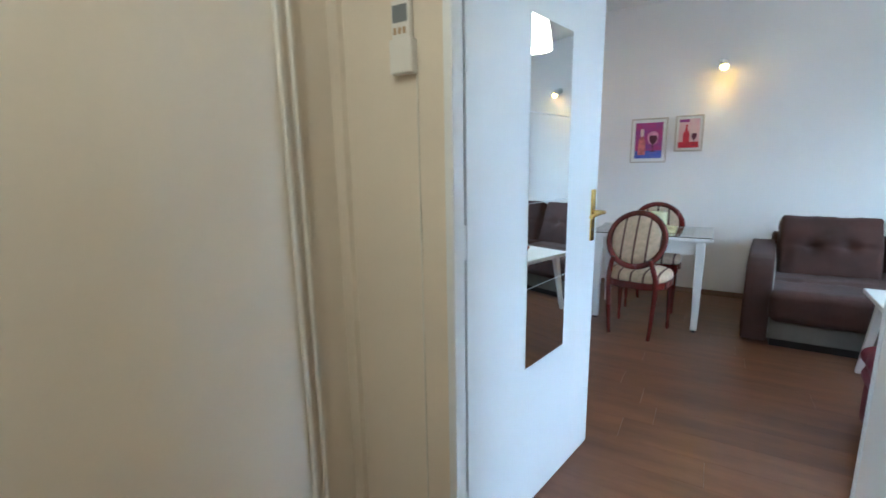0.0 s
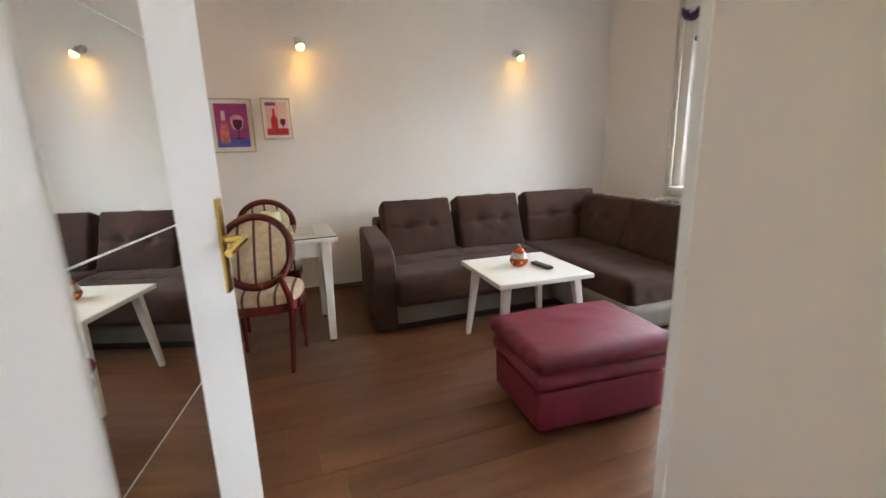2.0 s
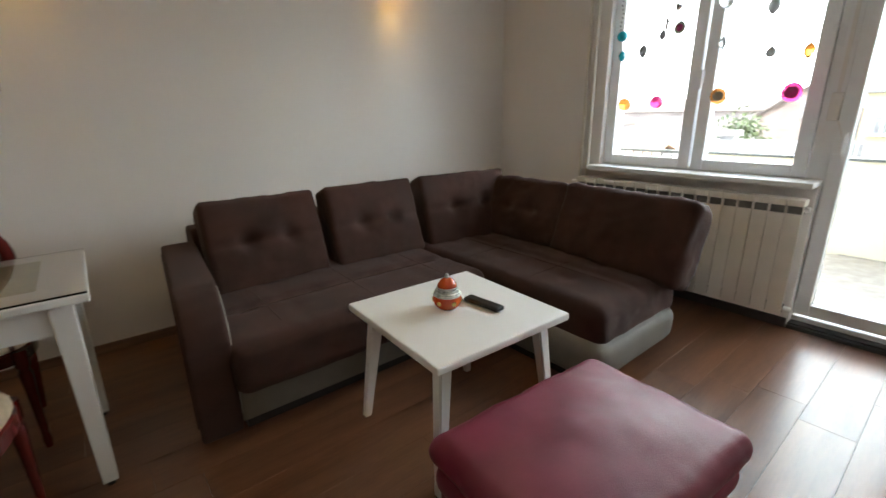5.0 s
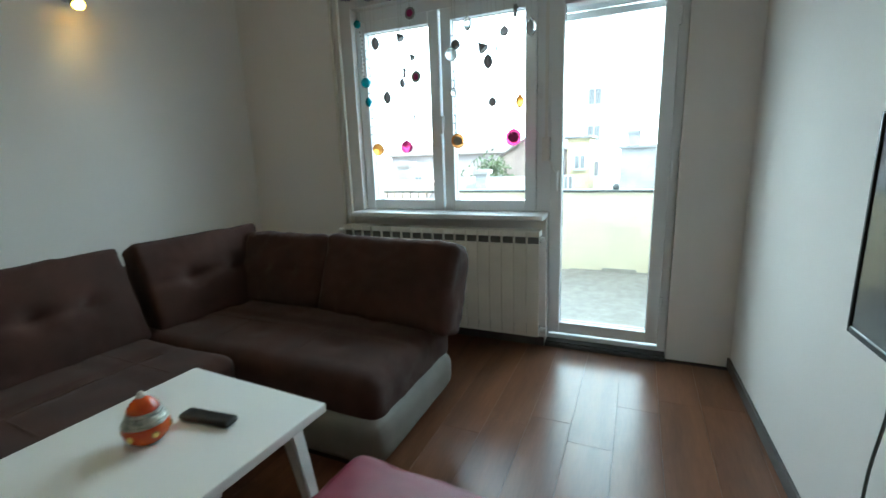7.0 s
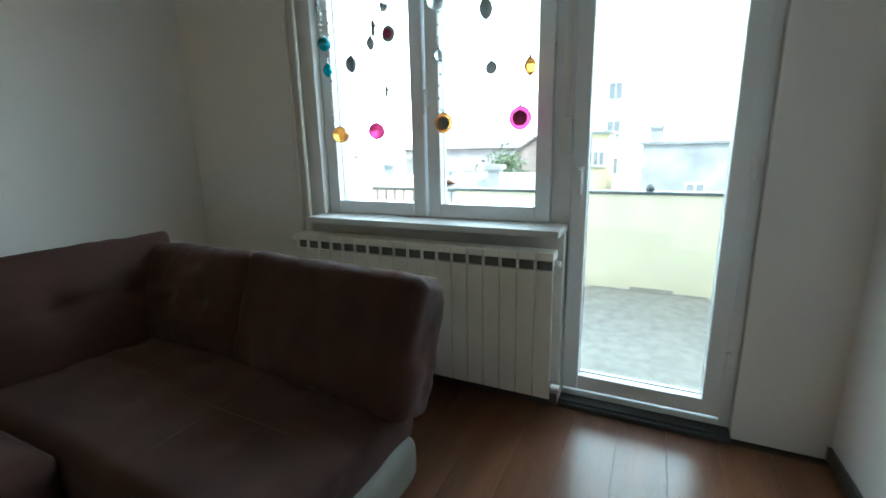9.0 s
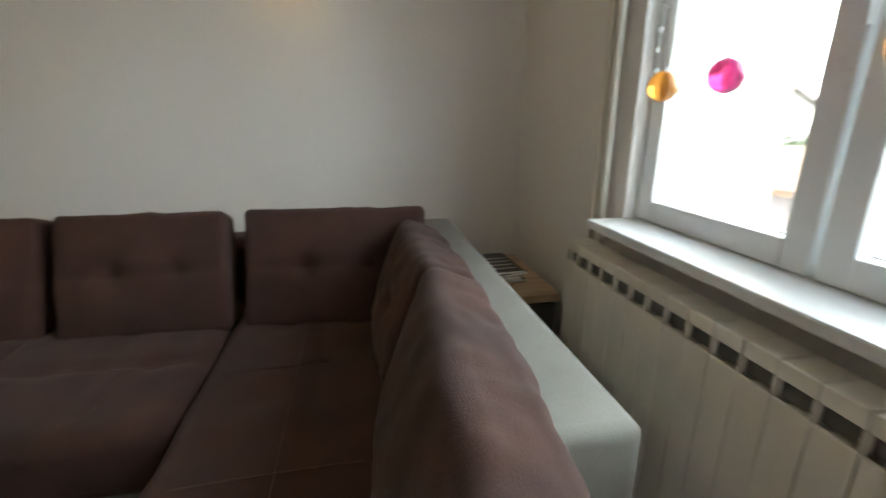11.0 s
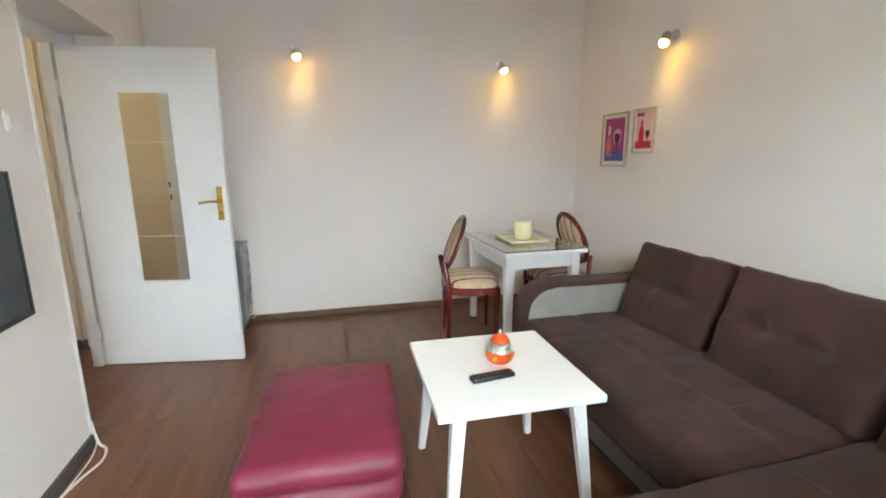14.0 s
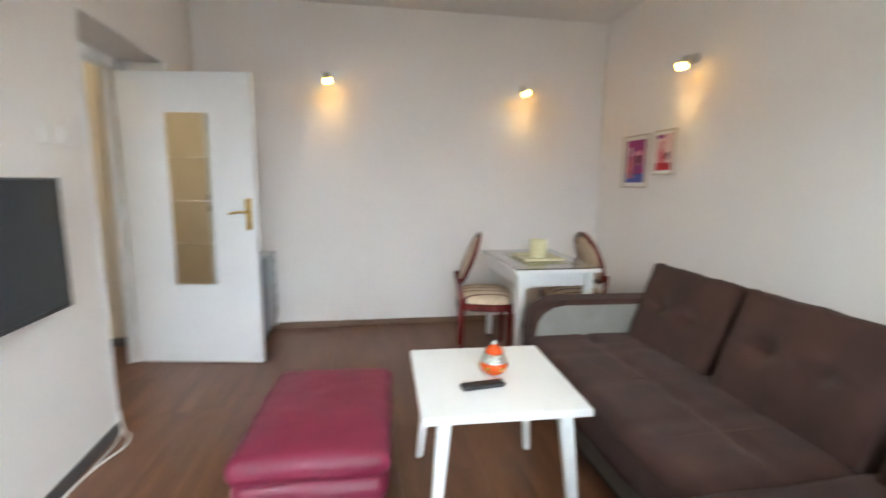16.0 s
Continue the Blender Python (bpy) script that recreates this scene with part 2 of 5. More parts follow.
def pillow(hx, hy, hz, r, m, puff=0.0, axis=2, tufts=(), depth=0.02, width=0.06, cuts=14, wob=0.004, both=False, ulines=(), vlines=(), groove=0.006):
    """A stuffed rounded block of half sizes hx, hy, hz, corner radius r, placed by m; puffed out along axis, with tufts (u, v in -1..1) pulled in."""
    bm = bmesh.new()
    bmesh.ops.create_cube(bm, size=2.0)
    bmesh.ops.subdivide_edges(bm, edges=list(bm.edges), cuts=cuts, use_grid_fill=True)
    h = Vector((hx, hy, hz))
    inner = Vector([max(0.0, c - r) for c in h])
    ua, va = [i for i in range(3) if i != axis]
    for v in bm.verts:
        p = Vector([v.co[i] * h[i] for i in range(3)])
        # denser rows of vertices near the rims
        p = Vector([h[i] * math.copysign(1 - (1 - abs(v.co[i])) ** 1.35, v.co[i]) for i in range(3)])
        q = Vector([max(-inner[i], min(inner[i], p[i])) for i in range(3)])
        d = p - q
        if d.length > 1e-6:
            p = q + d.normalized() * r
        u, w = p[ua] / h[ua], p[va] / h[va]
        side = 1 if p[axis] > 0 else -1
        k = max(0.0, min(1.0, abs(p[axis]) / h[axis]))
        p[axis] += side * k * puff * max(0.0, 1 - u * u) * max(0.0, 1 - w * w)
        if side > 0 or both:
            for tu, tv in tufts:
                e = ((p[ua] - tu * h[ua]) ** 2 + (p[va] - tv * h[va]) ** 2) / width ** 2
                p[axis] -= side * k * depth * math.exp(-e)
                e2 = ((p[va] - tv * h[va]) / (width * 0.35)) ** 2
                p[axis] -= side * k * depth * 0.25 * math.exp(-e2) * math.exp(-((p[ua] - tu * h[ua]) / (width * 2.5)) ** 2)
        if side > 0:
            for tu in ulines:
                p[axis] -= k * groove * math.exp(-((p[ua] - tu * h[ua]) / 0.022) ** 2)
            for tv in vlines:
                p[axis] -= k * groove * math.exp(-((p[va] - tv * h[va]) / 0.022) ** 2)
        nz = noise.noise((m @ p) * 7.0)
        nz2 = noise.noise((m @ p) * 19.0)
        # creases that run out from the seams
        cr = abs(noise.noise(Vector((p[ua] * 26, p[va] * 9, 3.0)) + m.translation * 5))
        rim = max(0.0, 1 - abs(max(abs(u), abs(w)) - 0.8) / 0.3)
        p += p.normalized() * (wob * nz + wob * 0.55 * nz2 - wob * 0.9 * cr * rim)
        v.co = m @ p
    return bm


# ---- structure ----
H = 2.80
X1 = 4.55
HX0, HX1, HY0, HY1, HH = 0.345, 2.60, -6.0, -3.90, 2.62
OX0, OX1 = 0.66, 1.685     # doorway


def xw(y):
    """Face of the west wall, which runs slightly askew."""
    return 0.14 + 0.02 * y


def ys(x):
    """Face of the south wall, which runs slightly askew."""
    return -3.555 + 0.032 * (x - OX1)


def prism(*outlines, bevel=0.0):
    """Upright solids: (z0, z1, [(x, y), ...])."""
    bm = bmesh.new()
    for z0, z1, pts in outlines:
        a = [bm.verts.new((x, y, z0)) for x, y in pts]
        b = [bm.verts.new((x, y, z1)) for x, y in pts]
        bm.faces.new(a[::-1])
        bm.faces.new(b)
        for i in range(len(a)):
            j = (i + 1) % len(a)
            bm.faces.new((a[i], a[j], b[j], b[i]))
    if bevel:
        bmesh.ops.bevel(bm, geom=list(bm.edges), offset=bevel, segments=2, affect="EDGES", profile=0.6)
    return bm


part_floor = solid("floor", B((-0.3, X1 + 0.3, HY0 - 0.2, 0.3, -0.14, -0.009)), M_DARK, "dark underlay beneath the laminate planks", kind="structure")
solid("wall_north", B((-0.3, X1 + 0.3, 0, 0.3, 0, H)), M_WALL, "smooth off-white painted wall with two wall spots", kind="structure")
solid("wall_west", prism((0, H, [(-0.3, HY1), (xw(HY1), HY1), (xw(0), 0), (-0.3, 0)])), M_WALL, "smooth off-white painted wall with two wall spots", kind="structure")
solid("wall_south", prism((0, H, [(xw(HY1) - 0.05, HY1), (OX0, HY1), (OX0, ys(OX0)), (xw(-3.6) - 0.05, ys(0))]), (0, H, [(OX1, HY1), (X1 + 0.1, HY1), (X1 + 0.1, ys(X1 + 0.1)), (OX1, ys(OX1))]), (2.12, H, [(OX0, HY1), (OX1, HY1), (OX1, ys(OX1)), (OX0, ys(OX0))])), M_WALL, "thick off-white painted wall with the doorway", kind="structure")
solid("wall_east", B((X1, X1 + 0.3, -2.405, 0.0, 0, 0.858), (X1, X1 + 0.3, -1.047, 0.0, 0.858, H), (X1, X1 + 0.3, -3.127, -1.047, 2.27, H), (X1 + 0.045, X1 + 0.3, HY1, -3.127, 0, H)), M_WALL, "off-white painted wall with window and balcony door", kind="structure")
solid("ceiling", B((-0.3, X1 + 0.3, HY1, 0.3, H, H + 0.2)), M_CEIL, "plain white painted ceiling", kind="structure")
solid("hall_wall_west", prism((0, HH, [(HX0 - 0.2, HY0), (HX0, HY0), (HX0, -4.15), (HX0 - 0.02, -4.13), (HX0 - 0.02, HY1), (HX0 - 0.2, HY1)])), M_HALL, "plain beige painted hall wall", kind="structure")
solid("hall_wall_north", B((HX0 - 0.02, 0.362, HY1 - 0.075, HY1, 0, HH), (0.362, 0.70, HY1 - 0.05, HY1, 0, HH), (1.77, HX1, HY1 - 0.05, HY1, 0, HH), (0.70, 1.77, HY1 - 0.05, HY1, 2.12, HH)), M_HALL, "beige hall plaster beside the door frame", kind="structure")
solid("hall_wall_east", B((HX1, HX1 + 0.2, HY0, HY1, 0, HH)), M_HALL, "plain beige painted hall wall", kind="structure")
solid("hall_wall_south", B((HX0 - 0.2, HX1 + 0.2, HY0 - 0.2, HY0, 0, HH)), M_HALL, "plain beige painted hall wall", kind="structure")
solid("hall_ceiling", B((HX0 - 0.2, HX1 + 0.2, HY0 - 0.2, HY1, HH, HH + 0.1)), M_CEIL, "plain white hall ceiling", kind="structure")

# skirting boards
solid("baseboard_west", prism((0, 0.055, [(xw(-3.58), -3.58), (xw(-3.58) + 0.016, -3.58), (xw(-0.016) + 0.016, -0.016), (xw(-0.016), -0.016)]), bevel=0.004), M_SKIRT, "brown wood-look skirting board", kind="structure")
solid("baseboard_north", B((0, X1, -0.016, 0, 0, 0.055), bevel=0.004), M_SKIRT, "brown wood-look skirting board", kind="structure")
solid("baseboard_south", prism((0, 0.06, [(1.70, ys(1.70)), (X1 + 0.045, ys(X1 + 0.045)), (X1 + 0.045, ys(X1) + 0.016), (1.70, ys(1.70) + 0.016)]), bevel=0.004), M_SKIRTD, "dark grey skirting board", kind="structure")
solid("baseboard_east", B((X1 - 0.016, X1, -2.40, -0.02, 0, 0.06), bevel=0.004), M_SKIRTD, "dark grey skirting board", kind="structure")
solid("baseboard_hall", B((HX0, HX0 + 0.016, HY0, HY1 - 0.04, 0, 0.07), bevel=0.004), M_SKIRTD, "dark skirting board in the hall", kind="structure")

# ---- door ----
df = thing("door_frame", (1.23, -3.90, 0), "white painted wooden door frame in the doorway", "door frame", kind="structure")
part("jamb", B((0.70, 0.727, -3.96, -3.902, 0, 2.118), (0.662, 0.685, -3.90, -3.80, 0, 2.118), bevel=0.004), M_DOOR, df)
ej = part("jamb", B((1.682, 1.77, -3.995, -3.88, 0, 2.118), bevel=0.006), M_DOOR, df)
part("head", B((0.727, 1.682, -3.96, -3.86, 2.05, 2.118), bevel=0.006), M_DOOR, df)
part("strike_hole", B((1.680, 1.70, -3.982, -3.97, 1.15, 1.195)), M_BLACK, ej, "dark latch hole")
part("strike_hole", B((1.680, 1.70, -3.982, -3.97, 1.045, 1.095)), M_BLACK, ej, "dark bolt hole")

LEAF = 0.905
door = thing("door_1", (0.725, -3.885, 0), "white flat door standing open, with mirror tiles", "door", rz=-10.2, kind="structure", at_world=False)
leaf = part("leaf", B((-0.04, 0.0, 0.0, LEAF, 0.008, 2.04), bevel=0.003), M_DOOR, door)
for i in range(4):
    z0 = 0.593 + i * 0.2965
    bm = B((0.001, 0.0045, 0.325, 0.615, z0, z0 + 0.2935))
    part("mirror_tile", bm, M_MIRROR, door, "square mirror tile stuck on the leaf")
for s in (1, -1):
    x = 0.0 if s > 0 else -0.04
    hp = part("handle_plate", B((x, x + s * 0.007, 0.840, 0.876, 0.987, 1.205), bevel=0.0025), M_BRASS, door, "polished brass back plate")
    bm = C((x, 0.858, 1.110), (x + s * 0.05, 0.858, 1.110), 0.009)
    part("handle_neck", bm, M_BRASS, hp, smooth=True, angle=40)
    bm = tube(curve_pts([(x + s * 0.05, 0.866, 1.110), (x + s * 0.054, 0.828, 1.113), (x + s * 0.05, 0.778, 1.108), (x + s * 0.045, 0.743, 1.101)], 5), 0.0085)
    part("lever", bm, M_BRASS, hp, smooth=True, angle=40)
    part("keyhole", C((x + s * 0.0065, 0.858, 1.035), (x + s * 0.0085, 0.858, 1.035), 0.006), M_BLACK, hp)
for z in (0.25, 1.1, 1.8):
    part("hinge", C((-0.005, -0.012, z - 0.05), (-0.005, -0.012, z + 0.05), 0.009), M_DOOR, door, smooth=True, angle=40)

# ---- window and balcony door ----
def pane_frame(y0, y1, z0, z1, w, x0, x1, bev=0.006):
    """Four mitred-looking members round an opening of y0..y1, z0..z1."""
    return B((x0, x1, y0 - w, y0, z0 - w, z1 + w), (x0, x1, y1, y1 + w, z0 - w, z1 + w), (x0, x1, y0, y1, z0 - w, z0), (x0, x1, y0, y1, z1, z1 + w), bevel=bev)


win = thing("window_1", (4.66, -1.72, 0.815), "white plastic double window over the radiator", "window", kind="structure")
part("window_frame", B((4.625, 4.70, -1.10, -1.062, 0.868, 2.25), (4.625, 4.70, -2.376, -2.338, 0.868, 2.25), (4.625, 4.70, -2.338, -1.10, 0.868, 0.892), (4.625, 4.70, -2.338, -1.10, 2.17, 2.25), bevel=0.004), M_PVC, win)
for y0, y1 in ((-1.622, -1.135), (-2.266, -1.782)):
    s = part("sash", pane_frame(y0, y1, 0.94, 2.09, 0.072, 4.60, 4.68), M_PVC, win)
    p = part("pane", B((4.648, 4.656, y0 - 0.005, y1 + 0.005, 0.935, 2.095)), M_GLASS, s, "clear window pane")
    p.visible_shadow = False
    part("seal", B((4.643, 4.648, y0, y1, 0.937, 0.9415), (4.643, 4.648, y0, y1, 2.0885, 2.093), (4.643, 4.648, y0 - 0.003, y0 + 0.0015, 0.94, 2.09), (4.643, 4.648, y1 - 0.0015, y1 + 0.003, 0.94, 2.09)), M_DARK, s, "dark rubber seal")
part("handle", B((4.582, 4.598, -1.722, -1.70, 1.42, 1.50), (4.565, 4.582, -1.719, -1.703, 1.38, 1.49), bevel=0.003), M_PVC, win)
win.location += Vector((0, 0.013, 0.024))
sill = solid("window_sill", B((4.42, 4.70, -2.405, -1.027, 0.858, 0.890), bevel=0.006), M_SILL, "white inner window sill over the radiator", kind="structure")

bd = thing("door_2", (4.66, -2.79, 0), "white plastic balcony door with a tall pane", "balcony door", kind="structure")
part("door_frame", B((4.625, 4.70, -2.434, -2.376, 0.0, 2.25), (4.625, 4.70, -3.145, -3.10, 0.0, 2.25), (4.625, 4.70, -3.10, -2.434, 0.0, 0.06), (4.625, 4.70, -3.10, -2.434, 2.165, 2.25), bevel=0.004), M_PVC, bd)
s = part("sash", pane_frame(-3.027, -2.506, 0.155, 2.09, 0.072, 4.60, 4.68), M_PVC, bd)
p = part("pane", B((4.648, 4.656, -3.032, -2.501, 0.150, 2.095)), M_GLASS, s, "clear tall glass pane")
p.visible_shadow = False
part("seal", B((4.643, 4.648, -3.027, -2.506, 0.151, 0.157), (4.643, 4.648, -3.030, -3.0255, 0.137, 2.09), (4.643, 4.648, -2.5075, -2.503, 0.137, 2.09)), M_DARK, s, "dark rubber seal")
part("handle", B((4.582, 4.598, -2.489, -2.464, 1.07, 1.15), (4.562, 4.582, -2.485, -2.468, 1.03, 1.14), bevel=0.003), M_PVC, bd)
for k in range(3):
    part("hinge", C((4.595, -3.103, 0.3 + 0.8 * k), (4.595, -3.103, 0.39 + 0.8 * k), 0.009), M_PVC, bd, smooth=True, angle=40)
part("threshold", B((4.54, 4.70, -3.143, -2.422, -0.004, 0.022), (4.56, 4.70, -3.143, -2.422, 0.022, 0.032), bevel=0.003), M_DARK, bd, "dark worn threshold strip")
bd.location += Vector((0, 0.02, 0))
sh = thing("roller_shutter", (4.77, -2.79, 1.99), "grey-white slatted roller shutter, rolled up almost fully", "roller shutter")
for k in range(6):
    part("slat", B((4.76, 4.775, -3.14, -2.42, 2.03 + k * 0.045, 2.071 + k * 0.045), bevel=0.004), M_PVC, sh)
st = thing("shutter_strap_winder", (4.60, -2.413, 1.19), "white plastic shutter strap winder box on the frame", "strap winder")
part("case", B((4.575, 4.625, -2.428, -2.38, 1.19, 1.335), bevel=0.006), M_PLAST, st)
part("strap", B((4.594, 4.597, -2.413, -2.395, 1.335, 2.25)), M_PLAST, st, "grey-white woven strap")
part("pull_cord", tube(curve_pts([(4.585, -2.43, 1.19), (4.58, -2.455, 1.13), (4.585, -2.475, 1.06), (4.59, -2.478, 0.99)], 5), 0.003, 6), M_PLAST, st)

sh.location += Vector((0, 0.02, 0.01))
st.location += Vector((0, 0.016, 0.02))

# heating pipes beside the window
for i, y in enumerate((-0.905, -0.965)):
    solid("heating_pipe", C((4.515, y, 0.72 if i else 0.02), (4.515, y, H), 0.013, n=14), M_PIPE, "cream painted heating pipe on the wall", "pipe", group="heating pipes", smooth=True, angle=40)

# radiator
rad = thing("radiator", (4.45, -1.69, 0.09), "cream enamelled sectional radiator below the sill", "radiator")
ry0, ry1, nsec = -2.405, -0.975, 18
for k in range(nsec):
    a = ry0 + (ry1 - ry0) * k / nsec
    b = ry0 + (ry1 - ry0) * (k + 1) / nsec
    g = 0.0014
    bm = B((4.385, 4.394, a + g, b - g, 0.12, 0.692), (4.394, 4.475, a + 0.02, b - 0.02, 0.12, 0.685), (4.386, 4.475, a + g, b - g, 0.733, 0.768), (4.386, 4.402, a + g, a + 0.006, 0.692, 0.733), (4.386, 4.402, b - 0.006, b - g, 0.692, 0.733), bevel=0.0024, seg=1)
    part("section", bm, M_RADI, rad)
# Tubes take the slot-shade grey in place of the radiator's cream.
part("manifold", B((4.41, 4.465, ry0 + 0.005, ry1 - 0.005, 0.69, 0.73), (4.41, 4.465, ry0 + 0.005, ry1 - 0.005, 0.13, 0.17)), M_SLOT, rad, "inner tubes with the slots' shade put into their grey")
part("end_valve", C((4.44, ry0 - 0.035, 0.15), (4.44, ry0 + 0.01, 0.15), 0.016), M_PLAST, rad, smooth=True, angle=40)
part("vent_plug", C((4.44, ry0 - 0.018, 0.715), (4.44, ry0 + 0.01, 0.715), 0.014), M_PLAST, rad, smooth=True, angle=40)
part("thermostat", C((4.44, ry1 - 0.01, 0.72), (4.44, ry1 + 0.07, 0.72), 0.02, 0.016), M_PLAST, rad, smooth=True, angle=40)

rad.matrix_basis = pose(4.45, -1.68, 0.09) @ Matrix.Diagonal((1, 1, 1.047, 1))

# ---- sofa ----
sofa = thing("corner_sofa", (2.7, -0.9, 0), "brown velour corner sofa with grey leatherette base", "sofa")
def PM(x, y, z, rx=0, ry=0, rz=0):
    return pose(x, y, z, rx, ry, rz)


part("base", B((1.72, 3.78, -1.24, -0.16, 0.055, 0.245), bevel=0.02), M_SOFAB, sofa, "leatherette plinth with shade put into its taupe", smooth=True, angle=50)
part("chaise_base", pillow(0.385, 0.95, 0.10, 0.07, PM(3.405, -1.12, 0.155), 0.0, cuts=10, wob=0.002), M_SOFAB, sofa, "leatherette plinth with shade put into its taupe", smooth=True)
part("kick_board", B((1.75, 3.7, -1.2, -0.25, 0.0, 0.06), (3.1, 3.7, -1.95, -1.2, 0.0, 0.06)), M_BLACK, sofa, "black recessed foot")
part("seat", pillow(0.685, 0.56, 0.112, 0.06, PM(2.395, -0.755, 0.303), 0.014, tufts=[(u, v) for u in (-0.75, -0.25, 0.25, 0.75) for v in (-0.35, 0.3)], depth=0.014, width=0.045, cuts=40, ulines=(-0.5, 0.0, 0.5), vlines=(-0.35,), groove=0.009, wob=0.008), M_SOFA, sofa, smooth=True)
part("chaise_seat", pillow(0.385, 0.91, 0.112, 0.07, PM(3.455, -1.125, 0.303), 0.014, tufts=[(u, v) for u in (-0.4, 0.35) for v in (-0.62, -0.1, 0.4)], depth=0.014, width=0.045, cuts=40, ulines=(0.0,), vlines=(-0.36, 0.15), groove=0.009, wob=0.008), M_SOFA, sofa, smooth=True)
# stitched seams across the seats
def seat_seam(a, b, cx, cy, hx, hy):
    """A thin stitched line over a puffed seat top, from a to b."""
    pts = []
    for k in range(19):
        t = k / 18
        x, y = a[0] + (b[0] - a[0]) * t, a[1] + (b[1] - a[1]) * t
        u, w = (x - cx) / hx, (y - cy) / hy
        pts.append((x, y, 0.4155 + 0.014 * (1 - u * u) * (1 - w * w) - (0.012 if k in (0, 18) else 0.0)))
    part("seam", tube(pts, 0.0019, 5), M_SEAM, sofa)


for x in (1.95, 2.395, 2.84):
    seat_seam((x, -1.22, 0), (x, -0.68, 0), 2.395, -0.755, 0.685, 0.56)
seat_seam((1.80, -0.985, 0), (3.0, -0.985, 0), 2.395, -0.755, 0.685, 0.56)
for y in (-1.55, -1.08):
    seat_seam((3.14, y, 0), (3.62, y, 0), 3.455, -1.125, 0.385, 0.91)
seat_seam((3.39, -1.94, 0), (3.39, -0.70, 0), 3.455, -1.125, 0.385, 0.91)
# arm
arm_prof = [(-1.265, 0.04), (-1.272, 0.42), (-1.262, 0.50), (-1.225, 0.56), (-1.16, 0.598), (-1.08, 0.612), (-0.36, 0.622), (-0.31, 0.60), (-0.30, 0.04)]


def slab(profile, x0, x1, bev, skew=0.0):
    bm = bmesh.new()
    a = [bm.verts.new((x0 + skew * (y + 1.27), y, z)) for y, z in profile]
    b = [bm.verts.new((x1 + skew * (y + 1.27), y, z)) for y, z in profile]
    bm.faces.new(a)
    bm.faces.new(b[::-1])
    for i in range(len(a)):
        j = (i + 1) % len(a)
        bm.faces.new((a[i], b[i], b[j], a[j]))
    if bev:
        bmesh.ops.bevel(bm, geom=list(bm.edges), offset=bev, segments=3, affect="EDGES", profile=0.5)
    return bm


arm = part("armrest", slab(arm_prof, 1.565, 1.722, 0.018, 0.09), M_SOFA, sofa, smooth=True, angle=60)
side_prof = [(-1.235, 0.10), (-1.24, 0.42), (-1.228, 0.485), (-1.19, 0.535), (-1.14, 0.565), (-1.07, 0.578), (-0.38, 0.585), (-0.34, 0.10)]
part("side_panel", slab(side_prof, 1.715, 1.728, 0.004, 0.09), M_SOFAG, arm, "grey leatherette inner side", smooth=True, angle=50)
part("side_panel", slab(side_prof, 1.559, 1.57, 0.004, 0.09), M_SOFA, arm, smooth=True, angle=50)
part("piping", tube([(1.724 + 0.09 * (y + 1.27), y, z) for y, z in side_prof], 0.006, 6), M_SOFAG, arm, "pale piping", smooth=True)
# back frames
part("back_frame", slab([(-0.42, 0.10), (-0.36, 0.64), (-0.30, 0.67), (-0.18, 0.67), (-0.14, 0.64), (-0.14, 0.08)], 1.80, 3.98, 0.015), M_SOFA, sofa, smooth=True, angle=50)
bm = B((3.88, 4.10, -1.87, -0.14, 0.09, 0.685), bevel=0.03, seg=3)
part("back_frame", bm, M_SOFAG, sofa, "grey leatherette back of the chaise", smooth=True, angle=60)
# loose-backed cushions
cush = [
    (2.112, -0.555, 0.597, 0.305, 0),
    (2.778, -0.57, 0.60, 0.31, 0),
    (3.522, -0.605, 0.60, 0.37, -6),
]
for x, y, z, hw, rz in cush:
    m = PM(x, y, z, 70, 0, rz)
    part("back_cushion", pillow(hw, 0.235, 0.082, 0.028, m, 0.03, tufts=[(-0.36, 0.02), (0.36, 0.02)], depth=0.04, width=0.05, cuts=40, wob=0.008, vlines=(0.02,), groove=0.006), M_SOFA, sofa, smooth=True)
for y, x, z, hw, hh, rz in ((-0.98, 3.80, 0.585, 0.325, 0.215, 0), (-1.71, 3.765, 0.58, 0.425, 0.225, -5)):
    m = PM(x, y, z, 0, 0, -90 + rz) @ PM(0, 0, 0, 70, 0, 0)
    part("back_cushion", pillow(hw, hh, 0.092, 0.045, m, 0.04, tufts=[(-0.3, 0.0), (0.3, 0.0)] if hw < 0.36 else (), depth=0.03, width=0.05, cuts=40, wob=0.013), M_SOFA, sofa, "plump loose brown velour cushion", smooth=True)

sofa.matrix_basis = pose(2.7, -0.9, 0) @ Matrix.Diagonal((1, 1, 1.045, 1))

